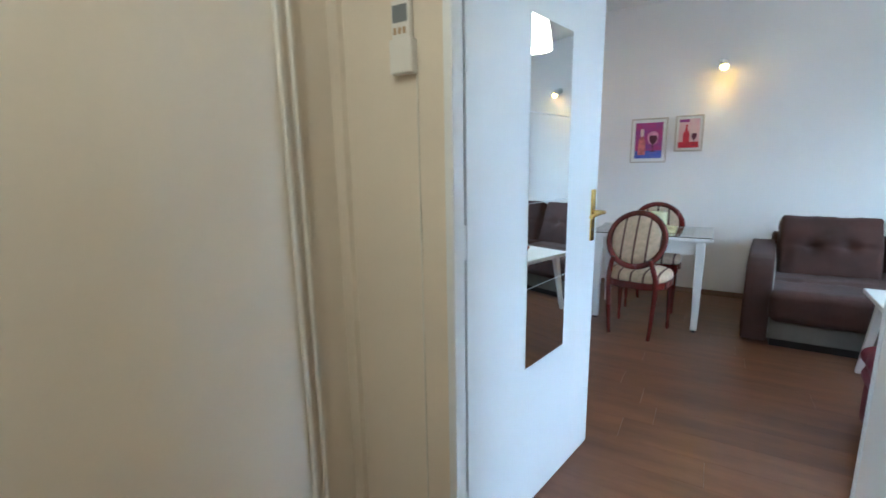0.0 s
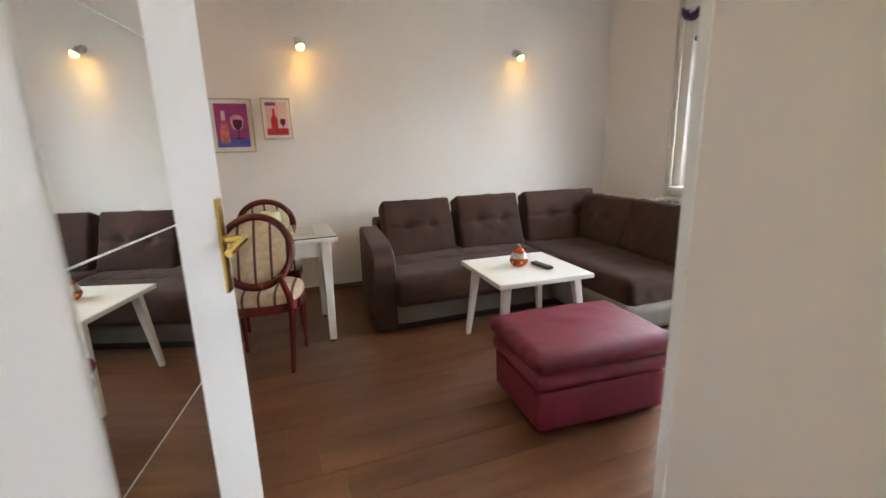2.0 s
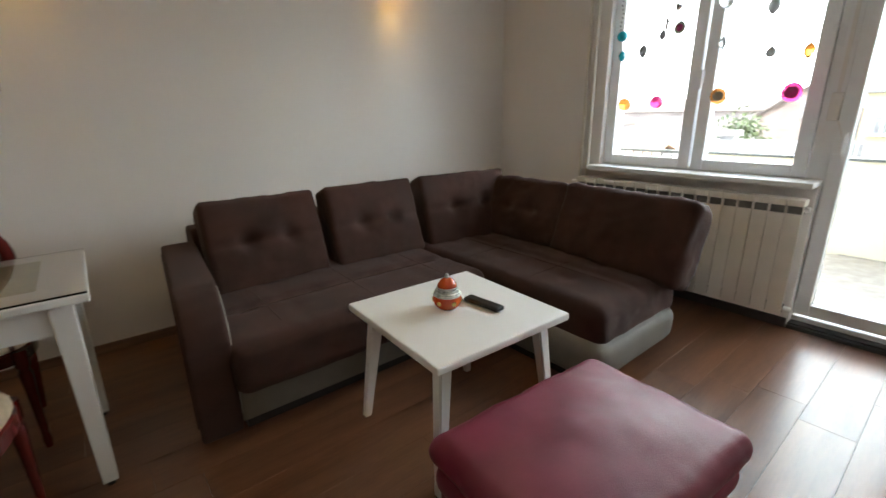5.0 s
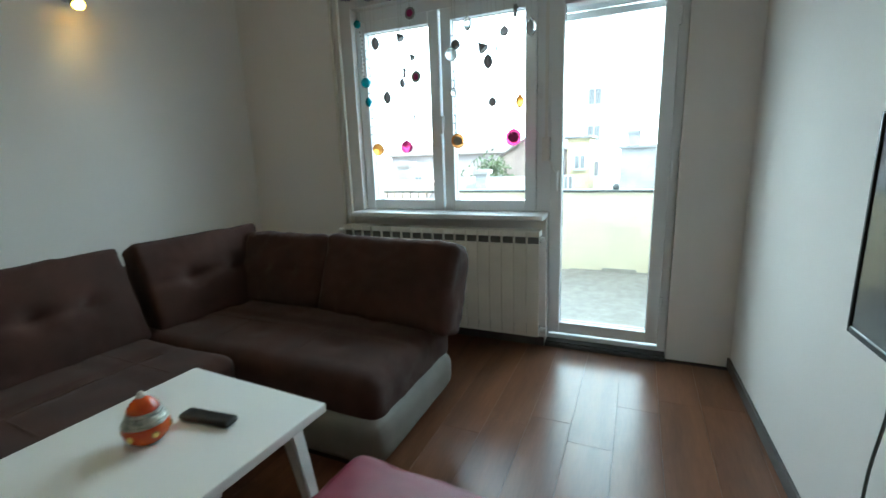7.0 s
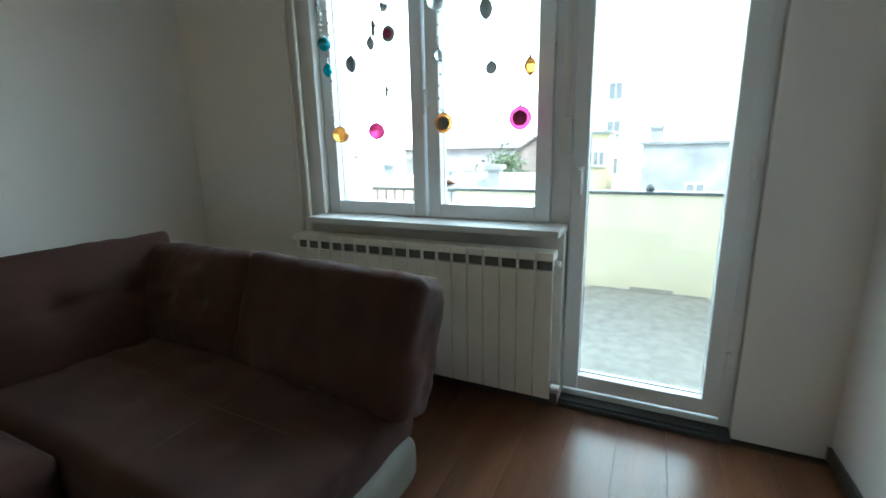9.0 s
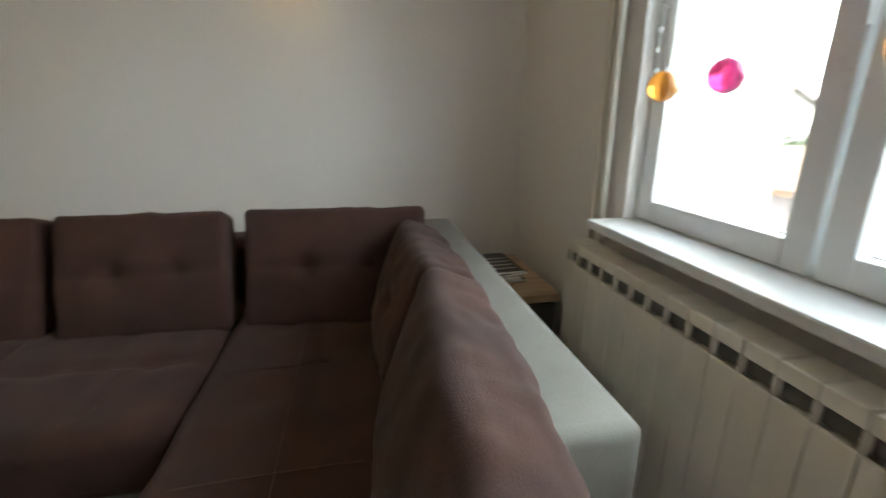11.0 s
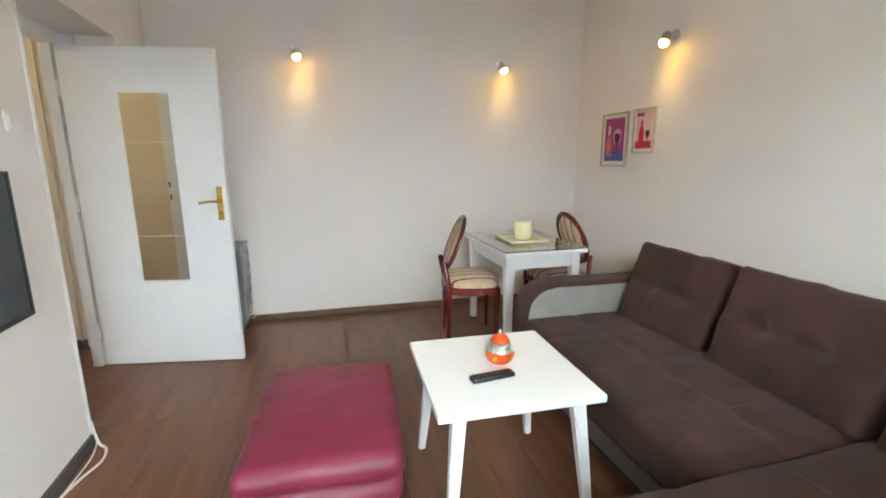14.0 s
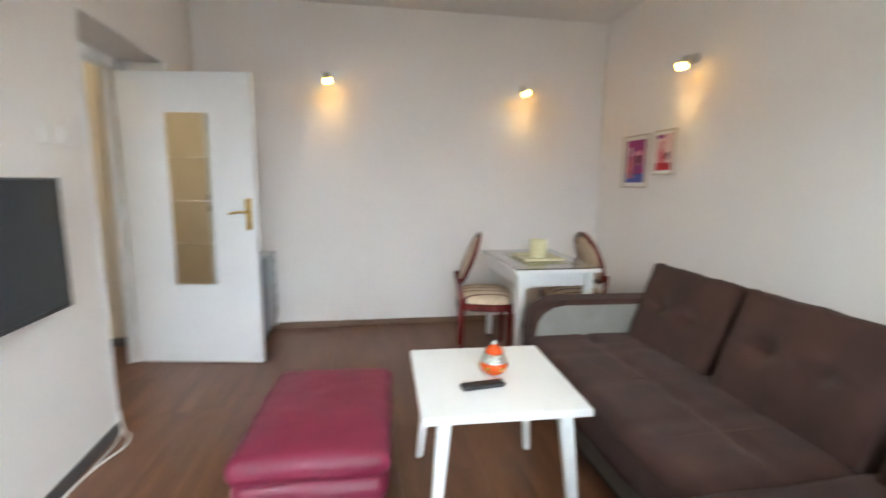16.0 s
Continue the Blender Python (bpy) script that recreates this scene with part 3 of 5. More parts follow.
# ---- coffee table ----
ct = thing("coffee_table", (2.455, -1.747, 0), "square white coffee table with splayed legs", "coffee table", rz=-2.5)
part("tabletop", B((2.135, 2.765, -2.06, -1.44, 0.488, 0.517), bevel=0.007), M_WHITE, ct)
part("apron", B((2.22, 2.69, -1.97, -1.52, 0.455, 0.488), bevel=0.003), M_WHITE, ct)
for sx in (-1, 1):
    for sy in (-1, 1):
        bm = bmesh.new()
        t, b = Vector((2.455 + sx * 0.235, -1.745 + sy * 0.225, 0.488)), Vector((2.455 + sx * 0.288, -1.745 + sy * 0.272, 0.0))
        vs = []
        for c, h in ((b, 0.016), (t, 0.026)):
            vs.append([bm.verts.new((c.x + dx * h, c.y + dy * h, c.z)) for dx, dy in ((-1, -1), (1, -1), (1, 1), (-1, 1))])
        bm.faces.new(vs[0])
        bm.faces.new(vs[1])
        for i in range(4):
            bm.faces.new((vs[0][i], vs[0][(i + 1) % 4], vs[1][(i + 1) % 4], vs[1][i]))
        bmesh.ops.bevel(bm, geom=list(bm.edges), offset=0.005, segments=2, affect="EDGES")
        part("leg", bm, M_WHITE, ct)

ct.matrix_basis = ct.matrix_basis @ Matrix.Diagonal((1, 1, 1.038, 1))

# ---- ottoman ----
ot = thing("ottoman", (2.352, -2.44, 0), "burgundy leather ottoman with a padded lid", "ottoman", rz=-4)
part("body", pillow(0.348, 0.252, 0.105, 0.025, PM(2.355, -2.435, 0.125), 0.0, cuts=10, wob=0.003), M_RED, ot, smooth=True)
part("padded_band", pillow(0.364, 0.268, 0.052, 0.05, PM(2.352, -2.438, 0.272), 0.0, cuts=24, wob=0.005), M_RED, ot, smooth=True)
part("lid_cushion", pillow(0.374, 0.278, 0.05, 0.048, PM(2.352, -2.44, 0.366), 0.028, cuts=44, wob=0.008), M_RED, ot, "plump wrinkled leather lid", smooth=True)
for dx in (-0.28, 0.28):
    for dy in (-0.17, 0.17):
        part("foot", B((2.36 + dx - 0.025, 2.36 + dx + 0.025, -2.425 + dy - 0.025, -2.425 + dy + 0.025, 0.0, 0.04), bevel=0.003), M_BLACK, ot)

ot.location += Vector((0.008, 0.012, 0))

# ---- dining table ----
dt = thing("dining_table", (0.91, -0.93, 0), "white dining table with a glass top", "dining table")
part("tabletop", B((0.47, 1.35, -1.247, -0.615, 0.70, 0.728), bevel=0.006), M_WHITE, dt)
gl = part("glass_top", B((0.472, 1.348, -1.245, -0.617, 0.7292, 0.7355), bevel=0.0015, seg=1), M_GLASS, dt, "clear glass sheet with a greenish edge")
for a in (((0.53, 1.29, -1.20, -1.178, 0.60, 0.70)), ((0.53, 1.29, -0.684, -0.662, 0.60, 0.70)), ((0.53, 0.552, -1.178, -0.684, 0.60, 0.70)), ((1.268, 1.29, -1.178, -0.684, 0.60, 0.70))):
    part("apron", B(a, bevel=0.002), M_WHITE, dt)
for x in (0.50, 1.24):
    for y in (-1.215, -0.71):
        bm = B((x, x + 0.065, y, y + 0.065, 0.02, 0.70), bevel=0.004)
        for v in bm.verts:
            if v.co.z < 0.1:
                v.co.x += (x + 0.032 - v.co.x) * 0.3
                v.co.y += (y + 0.032 - v.co.y) * 0.3
        part("leg", bm, M_WHITE, dt)
        part("foot_pad", C((x + 0.032, y + 0.032, 0), (x + 0.032, y + 0.032, 0.022), 0.013), M_BLACK, dt)

dt.matrix_basis = dt.matrix_basis @ Matrix.Diagonal((1, 1, 1.027, 1))

# ---- chairs ----
def chair():
    """Medallion-back chair, seat facing +y, origin on the floor below the seat's middle."""
    c = thing("dining_chair", (0, 0, 0), "mahogany medallion-back chair with striped cream upholstery", "chair", group="chairs at the dining table", at_world=False)
    # legs
    for sx in (-1, 1):
        bm = tube(curve_pts([(sx * 0.145, -0.185, 0.0), (sx * 0.16, -0.178, 0.2), (sx * 0.17, -0.18, 0.43), (sx * 0.15, -0.20, 0.55), (sx * 0.13, -0.215, 0.62)], 5), [0.013 + 0.006 * min(1, k / 8) for k in range(21)], 8)
        part("leg", bm, M_MAHOG, c, smooth=True, angle=50)
        bm = lathe([(0.011, 0), (0.015, 0.03), (0.012, 0.06), (0.018, 0.25), (0.023, 0.34), (0.016, 0.36), (0.025, 0.375), (0.025, 0.44)], (sx * 0.19, 0.175, 0), 12)
        part("leg", bm, M_MAHOG, c, "turned front leg", smooth=True, angle=50)
    # seat rail and upholstered seat
    def seat_outline(k, n=40):
        pts = []
        for i in range(n):
            a = 2 * math.pi * i / n
            ca, sa = math.cos(a), math.sin(a)
            r = (abs(ca) ** 3.2 + abs(sa) ** 3.2) ** (-1 / 3.2)
            w = 0.225 + 0.02 * sa
            pts.append((k * w * r * ca, k * 0.215 * r * sa))
        return pts

    def loft(levels):
        bm = bmesh.new()
        rings = [[bm.verts.new((x, y, z)) for x, y in seat_outline(k)] for k, z in levels]
        for p, q in zip(rings, rings[1:]):
            for i in range(len(p)):
                bm.faces.new((p[i], p[(i + 1) % len(p)], q[(i + 1) % len(p)], q[i]))
        bm.faces.new(rings[0][::-1])
        bm.faces.new(rings[-1])
        return bm

    part("seat_rail", loft([(0.96, 0.385), (1.0, 0.39), (1.0, 0.435), (0.97, 0.44)]), M_MAHOG, c, smooth=True, angle=40)
    part("seat", loft([(0.95, 0.436), (0.985, 0.45), (0.975, 0.475), (0.92, 0.495), (0.8, 0.508), (0.5, 0.517), (0.2, 0.52)]), M_STRIPE, c, "cream striped upholstered seat", smooth=True, angle=60)
    # oval back, leaning
    lean = PM(0, -0.20, 0.545, -21, 0, 0)
    ring = []
    for i in range(49):
        a = 2 * math.pi * i / 48
        ring.append(lean @ Vector((0.197 * math.cos(a), 0, 0.215 + 0.205 * math.sin(a))))
    bm = bmesh.new()
    n = 48
    rows = []
    for i in range(n):
        p = ring[i]
        out = (lean.to_3x3() @ Vector((math.cos(2 * math.pi * i / n), 0, math.sin(2 * math.pi * i / n)))).normalized()
        fwd = lean.to_3x3() @ Vector((0, 1, 0))
        rows.append([bm.verts.new(p + 0.023 * math.cos(b) * out + 0.017 * math.sin(b) * fwd) for b in [2 * math.pi * k / 8 for k in range(8)]])
    for i in range(n):
        p, q = rows[i], rows[(i + 1) % n]
        for k in range(8):
            bm.faces.new((p[k], p[(k + 1) % 8], q[(k + 1) % 8], q[k]))
    part("back_frame", bm, M_MAHOG, c, "oval carved mahogany back frame", smooth=True)
    bm = bmesh.new()
    rings = []
    for side in (1, -1):
        rr = []
        for k, dy in ((1.0, 0.0), (0.93, 0.014), (0.7, 0.022), (0.35, 0.026), (0.02, 0.027)):
            rr.append([bm.verts.new(lean @ Vector((k * 0.182 * math.cos(2 * math.pi * i / 32), side * dy, 0.215 + k * 0.19 * math.sin(2 * math.pi * i / 32)))) for i in range(32)])
        for p, q in zip(rr, rr[1:]):
            for i in range(32):
                bm.faces.new((p[i], p[(i + 1) % 32], q[(i + 1) % 32], q[i]))
        bm.faces.new(rr[-1])
    part("back_pad", bm, M_STRIPE, c, "cream striped upholstered back", smooth=True, angle=70)
    return c


ch = chair()
ch.matrix_basis = PM(0.875, -1.335, 0, 0, 0, -9)
ORIGIN.pop(ch.name, None)
ch2 = copy_thing(ch, PM(0.905, -0.60, 0, 0, 0, 178))

# ---- glowing screen added beyond the town, for the bright overcast sky ----
# Its emission replaces the low sky's light through the window.
M_SKYGLOW = mat("sky_glow_screen", (0.8, 0.85, 0.9), 1.0, 0.0, 1.0, emit=(0.90, 0.96, 1.0), strength=SKY_GLOW)
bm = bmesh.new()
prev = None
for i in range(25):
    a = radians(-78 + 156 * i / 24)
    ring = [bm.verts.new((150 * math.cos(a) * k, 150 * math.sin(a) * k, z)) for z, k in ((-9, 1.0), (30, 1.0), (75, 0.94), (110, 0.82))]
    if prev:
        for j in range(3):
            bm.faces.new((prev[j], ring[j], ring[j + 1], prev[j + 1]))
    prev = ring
solid("backdrop", bm, M_SKYGLOW, "glowing white screen standing for the overcast sky beyond the roofs", kind="structure", smooth=True)

# ---- outdoors: balcony, houses, tree, ground ----
M_GROUND = mat("courtyard_ground", (0.30, 0.29, 0.27), 0.9, 0.2, 0.3, 0.2, 8)
M_HOUSEW = mat("white_render", (0.75, 0.74, 0.70), 0.9, 0.06, 0.6, 0.2, 20)
M_HOUSEG = mat("grey_render", (0.40, 0.40, 0.40), 0.9, 0.15, 0.9, 0.2, 20)
M_HOUSEY = mat("ochre_render", (0.62, 0.54, 0.33), 0.9, 0.08, 0.8, 0.2, 20)
M_HOUSEP = mat("pink_grey_render", (0.50, 0.44, 0.43), 0.9, 0.1, 0.5, 0.2, 20)
M_BRICK = mat("old_brick", (0.40, 0.325, 0.295), 0.9, 0.15, 1.2, 0.3, 12)
M_ROOF = mat("weathered_tile", (0.20, 0.17, 0.155), 0.85, 0.2, 1.0, 0.4, 14)
M_ROOFT = mat("pale_terracotta", (0.46, 0.31, 0.22), 0.85, 0.2, 1.2, 0.4, 14)
M_ROOFG = mat("grey_sheet_roof", (0.30, 0.30, 0.31), 0.6, 0.15, 1.0, 0.2, 14)
M_LEAF = mat("foliage", (0.12, 0.16, 0.075), 0.6, 0.3, 2.0, 0.0)
M_BARK = mat("bark", (0.12, 0.08, 0.05), 0.9, 0.2, 5, 0.5, 30)
# Pane grey lightened so far windows look washed out by haze and glare.
M_PANE = mat("washed_out_pane", (0.24, 0.25, 0.26), 0.15, 0.1, 2)
M_RAIL = mat("rail_dark", (0.10, 0.11, 0.11), 0.5, 0.1, 10, 0.1)

solid("ground", B((5.2, 400, -400, 400, -9.3, -9.0)), M_GROUND, "pale courtyard ground far below the balcony", kind="structure")
solid("balcony_floor", B((4.85, 6.62, -4.2, 0.27, -0.13, 0.02), bevel=0.004), M_CONC, "rough grey concrete balcony floor", kind="structure")
bp = thing("balcony_parapet", (6.55, -2.6, -0.05), "pale yellow rendered balcony parapet with dark coping", "parapet", kind="structure")
part("wall", B((6.50, 6.62, -4.2, -1.0, -0.05, 0.775)), M_YELL, bp)
part("coping", B((6.48, 6.64, -4.2, -0.98, 0.775, 0.80), bevel=0.005), M_RAIL, bp, "dark metal coping")
part("knob", lathe([(0.03, 0), (0.035, 0.02), (0.025, 0.05), (0.008, 0.06)], (6.56, -2.72, 0.80), 14), M_RAIL, bp, smooth=True)
part("stain", B((6.494, 6.4995, -2.95, -2.62, -0.05, -0.01), (6.488, 6.499, -3.2, -2.3, -0.05, -0.035)), M_CONC, bp, "grey damp-stained plaster foot")
bp.location.z += 0.07
rl = thing("balcony_railing", (6.56, -0.5, -0.05), "dark metal balcony railing", "railing")
part("top_rail", B((6.54, 6.58, -0.98, 0.0, 0.76, 0.79), bevel=0.004), M_RAIL, rl)
part("bottom_rail", B((6.545, 6.575, -0.98, 0.0, 0.03, 0.05), bevel=0.003), M_RAIL, rl)
for k in range(9):
    part("baluster", C((6.56, -0.93 + 0.11 * k, 0.05), (6.56, -0.93 + 0.11 * k, 0.76), 0.008, n=8), M_RAIL, rl)
rl.location.z += 0.07
solid("balcony_side_wall", B((4.85, 6.62, 0.27, 0.42, -0.2, 3.2)), M_YELL, "pale rendered wall closing the balcony, the south one added to block light", kind="structure")
# Unseen south end, added to keep sky light off the north wall.
solid("balcony_light_block", B((4.9, 6.62, -4.35, -4.2, -0.2, 2.9)), M_YELL, "pale rendered wall closing the balcony, the south one added to block light", kind="structure")
solid("facade", B((4.85, 4.9, -9.0, -3.9, -9.0, 6.0), (4.86, 4.9, 0.25, 9.0, -9.0, 6.0)), M_HOUSEW, "white rendered facade of the house itself", kind="structure")


def window_unit(parent, x, y, z, w, h):
    """A window on a wall that faces west at x."""
    f = part("window", B((x - 0.06, x + 0.02, y - w / 2 - 0.08, y + w / 2 + 0.08, z - 0.08, z + h + 0.08), bevel=0.01, seg=1), M_HOUSEW, parent, "window with pale surround")
    part("pane", B((x - 0.075, x - 0.062, y - w / 2, y - 0.04, z, z + h), (x - 0.075, x - 0.062, y + 0.04, y + w / 2, z, z + h)), M_PANE, f)
    part("sill", B((x - 0.14, x, y - w / 2 - 0.12, y + w / 2 + 0.12, z - 0.14, z - 0.08)), M_HOUSEG, f)


def gable_roof(parent, x0, x1, y0, y1, z, rise, material, ridge_along_x=True, over=0.35, t=0.16):
    bm = bmesh.new()
    if ridge_along_x:
        ym = (y0 + y1) / 2
        prof = [(y0 - over, z - over * rise / (ym - y0)), (ym, z + rise), (y1 + over, z - over * rise / (ym - y0)), (y1 + over, z - over * rise / (ym - y0) - t), (ym, z + rise - t), (y0 - over, z - over * rise / (ym - y0) - t)]
        a = [bm.verts.new((x0 - over, p, q)) for p, q in prof]
        b = [bm.verts.new((x1 + over, p, q)) for p, q in prof]
    else:
        xm = (x0 + x1) / 2
        prof = [(x0 - over, z - over * rise / (xm - x0)), (xm, z + rise), (x1 + over, z - over * rise / (xm - x0)), (x1 + over, z - over * rise / (xm - x0) - t), (xm, z + rise - t), (x0 - over, z - over * rise / (xm - x0) - t)]
        a = [bm.verts.new((p, y0 - over, q)) for p, q in prof]
        b = [bm.verts.new((p, y1 + over, q)) for p, q in prof]
    n = len(a)
    for i in range(n):
        bm.faces.new((a[i], a[(i + 1) % n], b[(i + 1) % n], b[i]))
    bm.faces.new(a)
    bm.faces.new(b[::-1])
    return part("roof", bm, material, parent)


def house(loc, x0, x1, y0, y1, z1, wall_m, label, roof=None, rise=1.6, along_x=True, wins=(), chimneys=()):
    h = thing("house", loc, label, "house", group="houses across the courtyard")
    bm = B((x0, x1, y0, y1, -9.0, z1))
    if roof and along_x:
        ym = (y0 + y1) / 2
        for xx in (x0, x1 - 0.3):
            a = [bm.verts.new(p) for p in ((xx, y0, z1), (xx, y1, z1), (xx, ym, z1 + rise - 0.17))]
            b = [bm.verts.new(p) for p in ((xx + 0.3, y0, z1), (xx + 0.3, y1, z1), (xx + 0.3, ym, z1 + rise - 0.17))]
            bm.faces.new(a)
            bm.faces.new(b[::-1])
            for i in range(3):
                bm.faces.new((a[i], a[(i + 1) % 3], b[(i + 1) % 3], b[i]))
    if roof and not along_x:
        xm = (x0 + x1) / 2
        for yy in (y0, y1 - 0.3):
            a = [bm.verts.new(p) for p in ((x0, yy, z1), (x1, yy, z1), (xm, yy, z1 + rise - 0.17))]
            b = [bm.verts.new(p) for p in ((x0, yy + 0.3, z1), (x1, yy + 0.3, z1), (xm, yy + 0.3, z1 + rise - 0.17))]
            bm.faces.new(a)
            bm.faces.new(b[::-1])
            for i in range(3):
                bm.faces.new((a[i], a[(i + 1) % 3], b[(i + 1) % 3], b[i]))
    part("wall", bm, wall_m, h)
    if roof:
        r = gable_roof(h, x0, x1, y0, y1, z1, rise, roof, along_x)
    else:
        r = part("roof", B((x0 - 0.15, x1 + 0.15, y0 - 0.15, y1 + 0.15, z1, z1 + 0.18), bevel=0.03, seg=1), M_ROOFG, h)
    for y, z, w, hh in wins:
        window_unit(h, x0, y, z, w, hh)
    for x, y, z0, w, hh in chimneys:
        part("chimney", B((x, x + w, y, y + w, z0, z0 + hh), (x - 0.08, x + w + 0.08, y - 0.08, y + w + 0.08, z0 + hh, z0 + hh + 0.15)), M_HOUSEG, r)
    return h


house((37, 4.3, -9), 36, 46, 1.7, 6.9, 1.15, M_BRICK, "old brick gable house with a white window", M_ROOF, 1.75, True, wins=((3.0, -1.2, 1.1, 1.5), (4.4, 0.9, 0.7, 0.8)), chimneys=((37.5, 2.6, 2.2, 0.7, 1.6),))
house((55, 1.4, -9), 52, 64, 0.2, 2.6, 22.0, M_HOUSEW, "tall white apartment block", None, wins=tuple((y, z, 1.2, 1.5) for y in (1.6,) for z in (-1.5, 2.2, 5.9)))
house((33, 1.3, -9), 32, 35.5, 0.0, 1.4, 2.0, M_HOUSEY, "ochre annex with small windows", None, wins=((1.3, -1.4, 0.5, 1.0), (0.6, 0.1, 0.6, 0.8)))
house((30, -5.0, -9), 29, 38, -9.5, -1.95, 1.25, M_HOUSEG, "weathered grey house with a flat roof terrace", None, wins=((-4.6, -2.0, 0.8, 1.2), (-7.0, -2.0, 0.8, 1.2)), chimneys=((30.0, -2.9, 1.43, 0.65, 0.7),))
house((50, 16, -9), 48, 58, 7.2, 24, 1.4, M_HOUSEP, "long pinkish grey terrace of houses", M_ROOF, 1.2, False, wins=tuple((7.5 + 2.6 * k, -2.6, 1.0, 1.5) for k in range(6)))
house((22, 12.5, -9), 20, 27, 8.9, 16.5, -1.3, M_HOUSEW, "low white house with a grey sheet roof", M_ROOFG, 1.1, False, wins=((10.8, -4.2, 1.0, 1.3), (14.0, -4.2, 1.0, 1.3)), chimneys=((22.6, 9.8, -0.6, 0.6, 1.0),))
house((17, 7.5, -9), 14, 19, 4.1, 8.6, -0.35, M_HOUSEP, "low house with a pale terracotta roof", M_ROOFT, 0.75, False, wins=((5.3, -2.6, 1.0, 1.2), (7.3, -2.6, 1.0, 1.2)), chimneys=((17.0, 5.2, 0.0, 0.5, 0.9),))
house((18, 2.4, -9), 16, 20, 1.0, 3.8, -0.4, M_HOUSEW, "low white house with a grey metal roof", M_ROOFG, 0.8, False, wins=((1.7, -2.2, 0.8, 1.0), (3.0, -2.2, 0.8, 1.0)), chimneys=((16.8, 2.0, -0.2, 0.4, 0.75),))
house((24, 24, -9), 22, 30, 18, 30, 1.0, M_HOUSEW, "white house with a tiled roof", M_ROOF, 1.8, False, wins=tuple((20.0 + 2.5 * k, -2.4, 1.0, 1.4) for k in range(4)))
house((40, -18, -9), 36, 46, -30, -12, 5.0, M_HOUSEW, "pale flat-roofed apartment house with small windows", None, wins=tuple((y, z, 1.1, 1.5) for y in (-28, -24, -20, -16) for z in (-4.5, -1.3, 1.9)))
tr = thing("roof_terrace_rail", (30, -5.6, 1.48), "thin metal railing on the roof terrace", "railing")
part("top_rail", tube([(29.3, -8.9, 2.75), (29.3, -2.9, 2.75)], 0.03, 6), M_RAIL, tr)
for k in range(7):
    part("post", C((29.3, -8.9 + k, 1.48), (29.3, -8.9 + k, 2.75), 0.025, n=6), M_RAIL, tr)


def tree(x, y, z0, h, r, seed, label):
    t = thing("tree", (x, y, z0), label, "tree")
    rg = random.Random(seed)
    part("trunk", tube(curve_pts([(x, y, z0), (x + 0.1, y - 0.1, z0 + h * 0.35), (x - 0.1, y + 0.15, z0 + h * 0.7), (x, y, z0 + h * 0.92)], 4), [0.2, 0.19, 0.18, 0.17, 0.16, 0.14, 0.13, 0.12, 0.1, 0.08, 0.06, 0.05, 0.03], 8), M_BARK, t, smooth=True)
    for k in range(7):
        a = 2.4 * k
        zz = z0 + h * (0.4 + 0.07 * k)
        part("limb", tube(curve_pts([(x, y, zz), (x + 0.5 * r * math.cos(a), y + 0.5 * r * math.sin(a), zz + 0.5), (x + 0.85 * r * math.cos(a), y + 0.85 * r * math.sin(a), zz + 1.1)], 3), [0.07, 0.065, 0.06, 0.05, 0.04, 0.03, 0.02], 6), M_BARK, t, smooth=True)
    verts, faces = [], []
    for c in range(46):
        a, e = rg.random() * 6.283, rg.random()
        rr = r * (0.35 + 0.65 * rg.random()) * math.sin(math.pi * (0.15 + 0.8 * e)) ** 0.6
        cx, cy, cz = x + rr * math.cos(a), y + rr * math.sin(a), z0 + h * (0.38 + 0.62 * e)
        s = r * (0.16 + 0.16 * rg.random())
        for k in range(90):
            p = Vector((rg.gauss(0, 1), rg.gauss(0, 1), rg.gauss(0, 0.8))) * s * 0.6 + Vector((cx, cy, cz))
            u = Vector((rg.uniform(-1, 1), rg.uniform(-1, 1), rg.uniform(-1, 1))).normalized()
            v = u.cross(Vector((rg.uniform(-1, 1), rg.uniform(-1, 1), rg.uniform(-1, 1)))).normalized()
            l = 0.11 + 0.07 * rg.random()
            i = len(verts)
            o = Vector((x, y, z0))
            verts += [tuple(p - u * l - o), tuple(p + v * l * 0.5 - o), tuple(p + u * l - o), tuple(p - v * l * 0.5 - o)]
            faces.append((i, i + 1, i + 2, i + 3))
    me = bpy.data.meshes.new("crown")
    me.from_pydata(verts, [], faces)
    me.materials.append(M_LEAF)
    cr = new("crown", me)
    cr.parent = t
    tagged(cr, "loose crown of small green leaves", kind="stuff")


tree(29, 5.6, -9, 9.6, 2.3, 3, "leafy green courtyard tree")
tree(31, 8.2, -9, 8.6, 1.8, 5, "leafy green courtyard tree")
tree(19.5, 11.2, -9, 9.3, 1.6, 8, "light green bushy tree")

# ---- pictures ----
def picture(x0, x1, z0, z1, label, art):
    p = thing("framed_picture", ((x0 + x1) / 2, 0, z0), label, "picture")
    w = 0.014
    part("frame", B((x0, x0 + w, -0.022, -0.001, z0, z1), (x1 - w, x1, -0.022, -0.001, z0, z1), (x0 + w, x1 - w, -0.022, -0.001, z0, z0 + w), (x0 + w, x1 - w, -0.022, -0.001, z1 - w, z1), bevel=0.002, seg=1), M_FRAME, p)
    part("mat_board", B((x0 + w, x1 - w, -0.010, -0.002, z0 + w, z1 - w)), M_MAT_BOARD, p)
    for name, bm, m in art:
        part(name, bm, m, p)


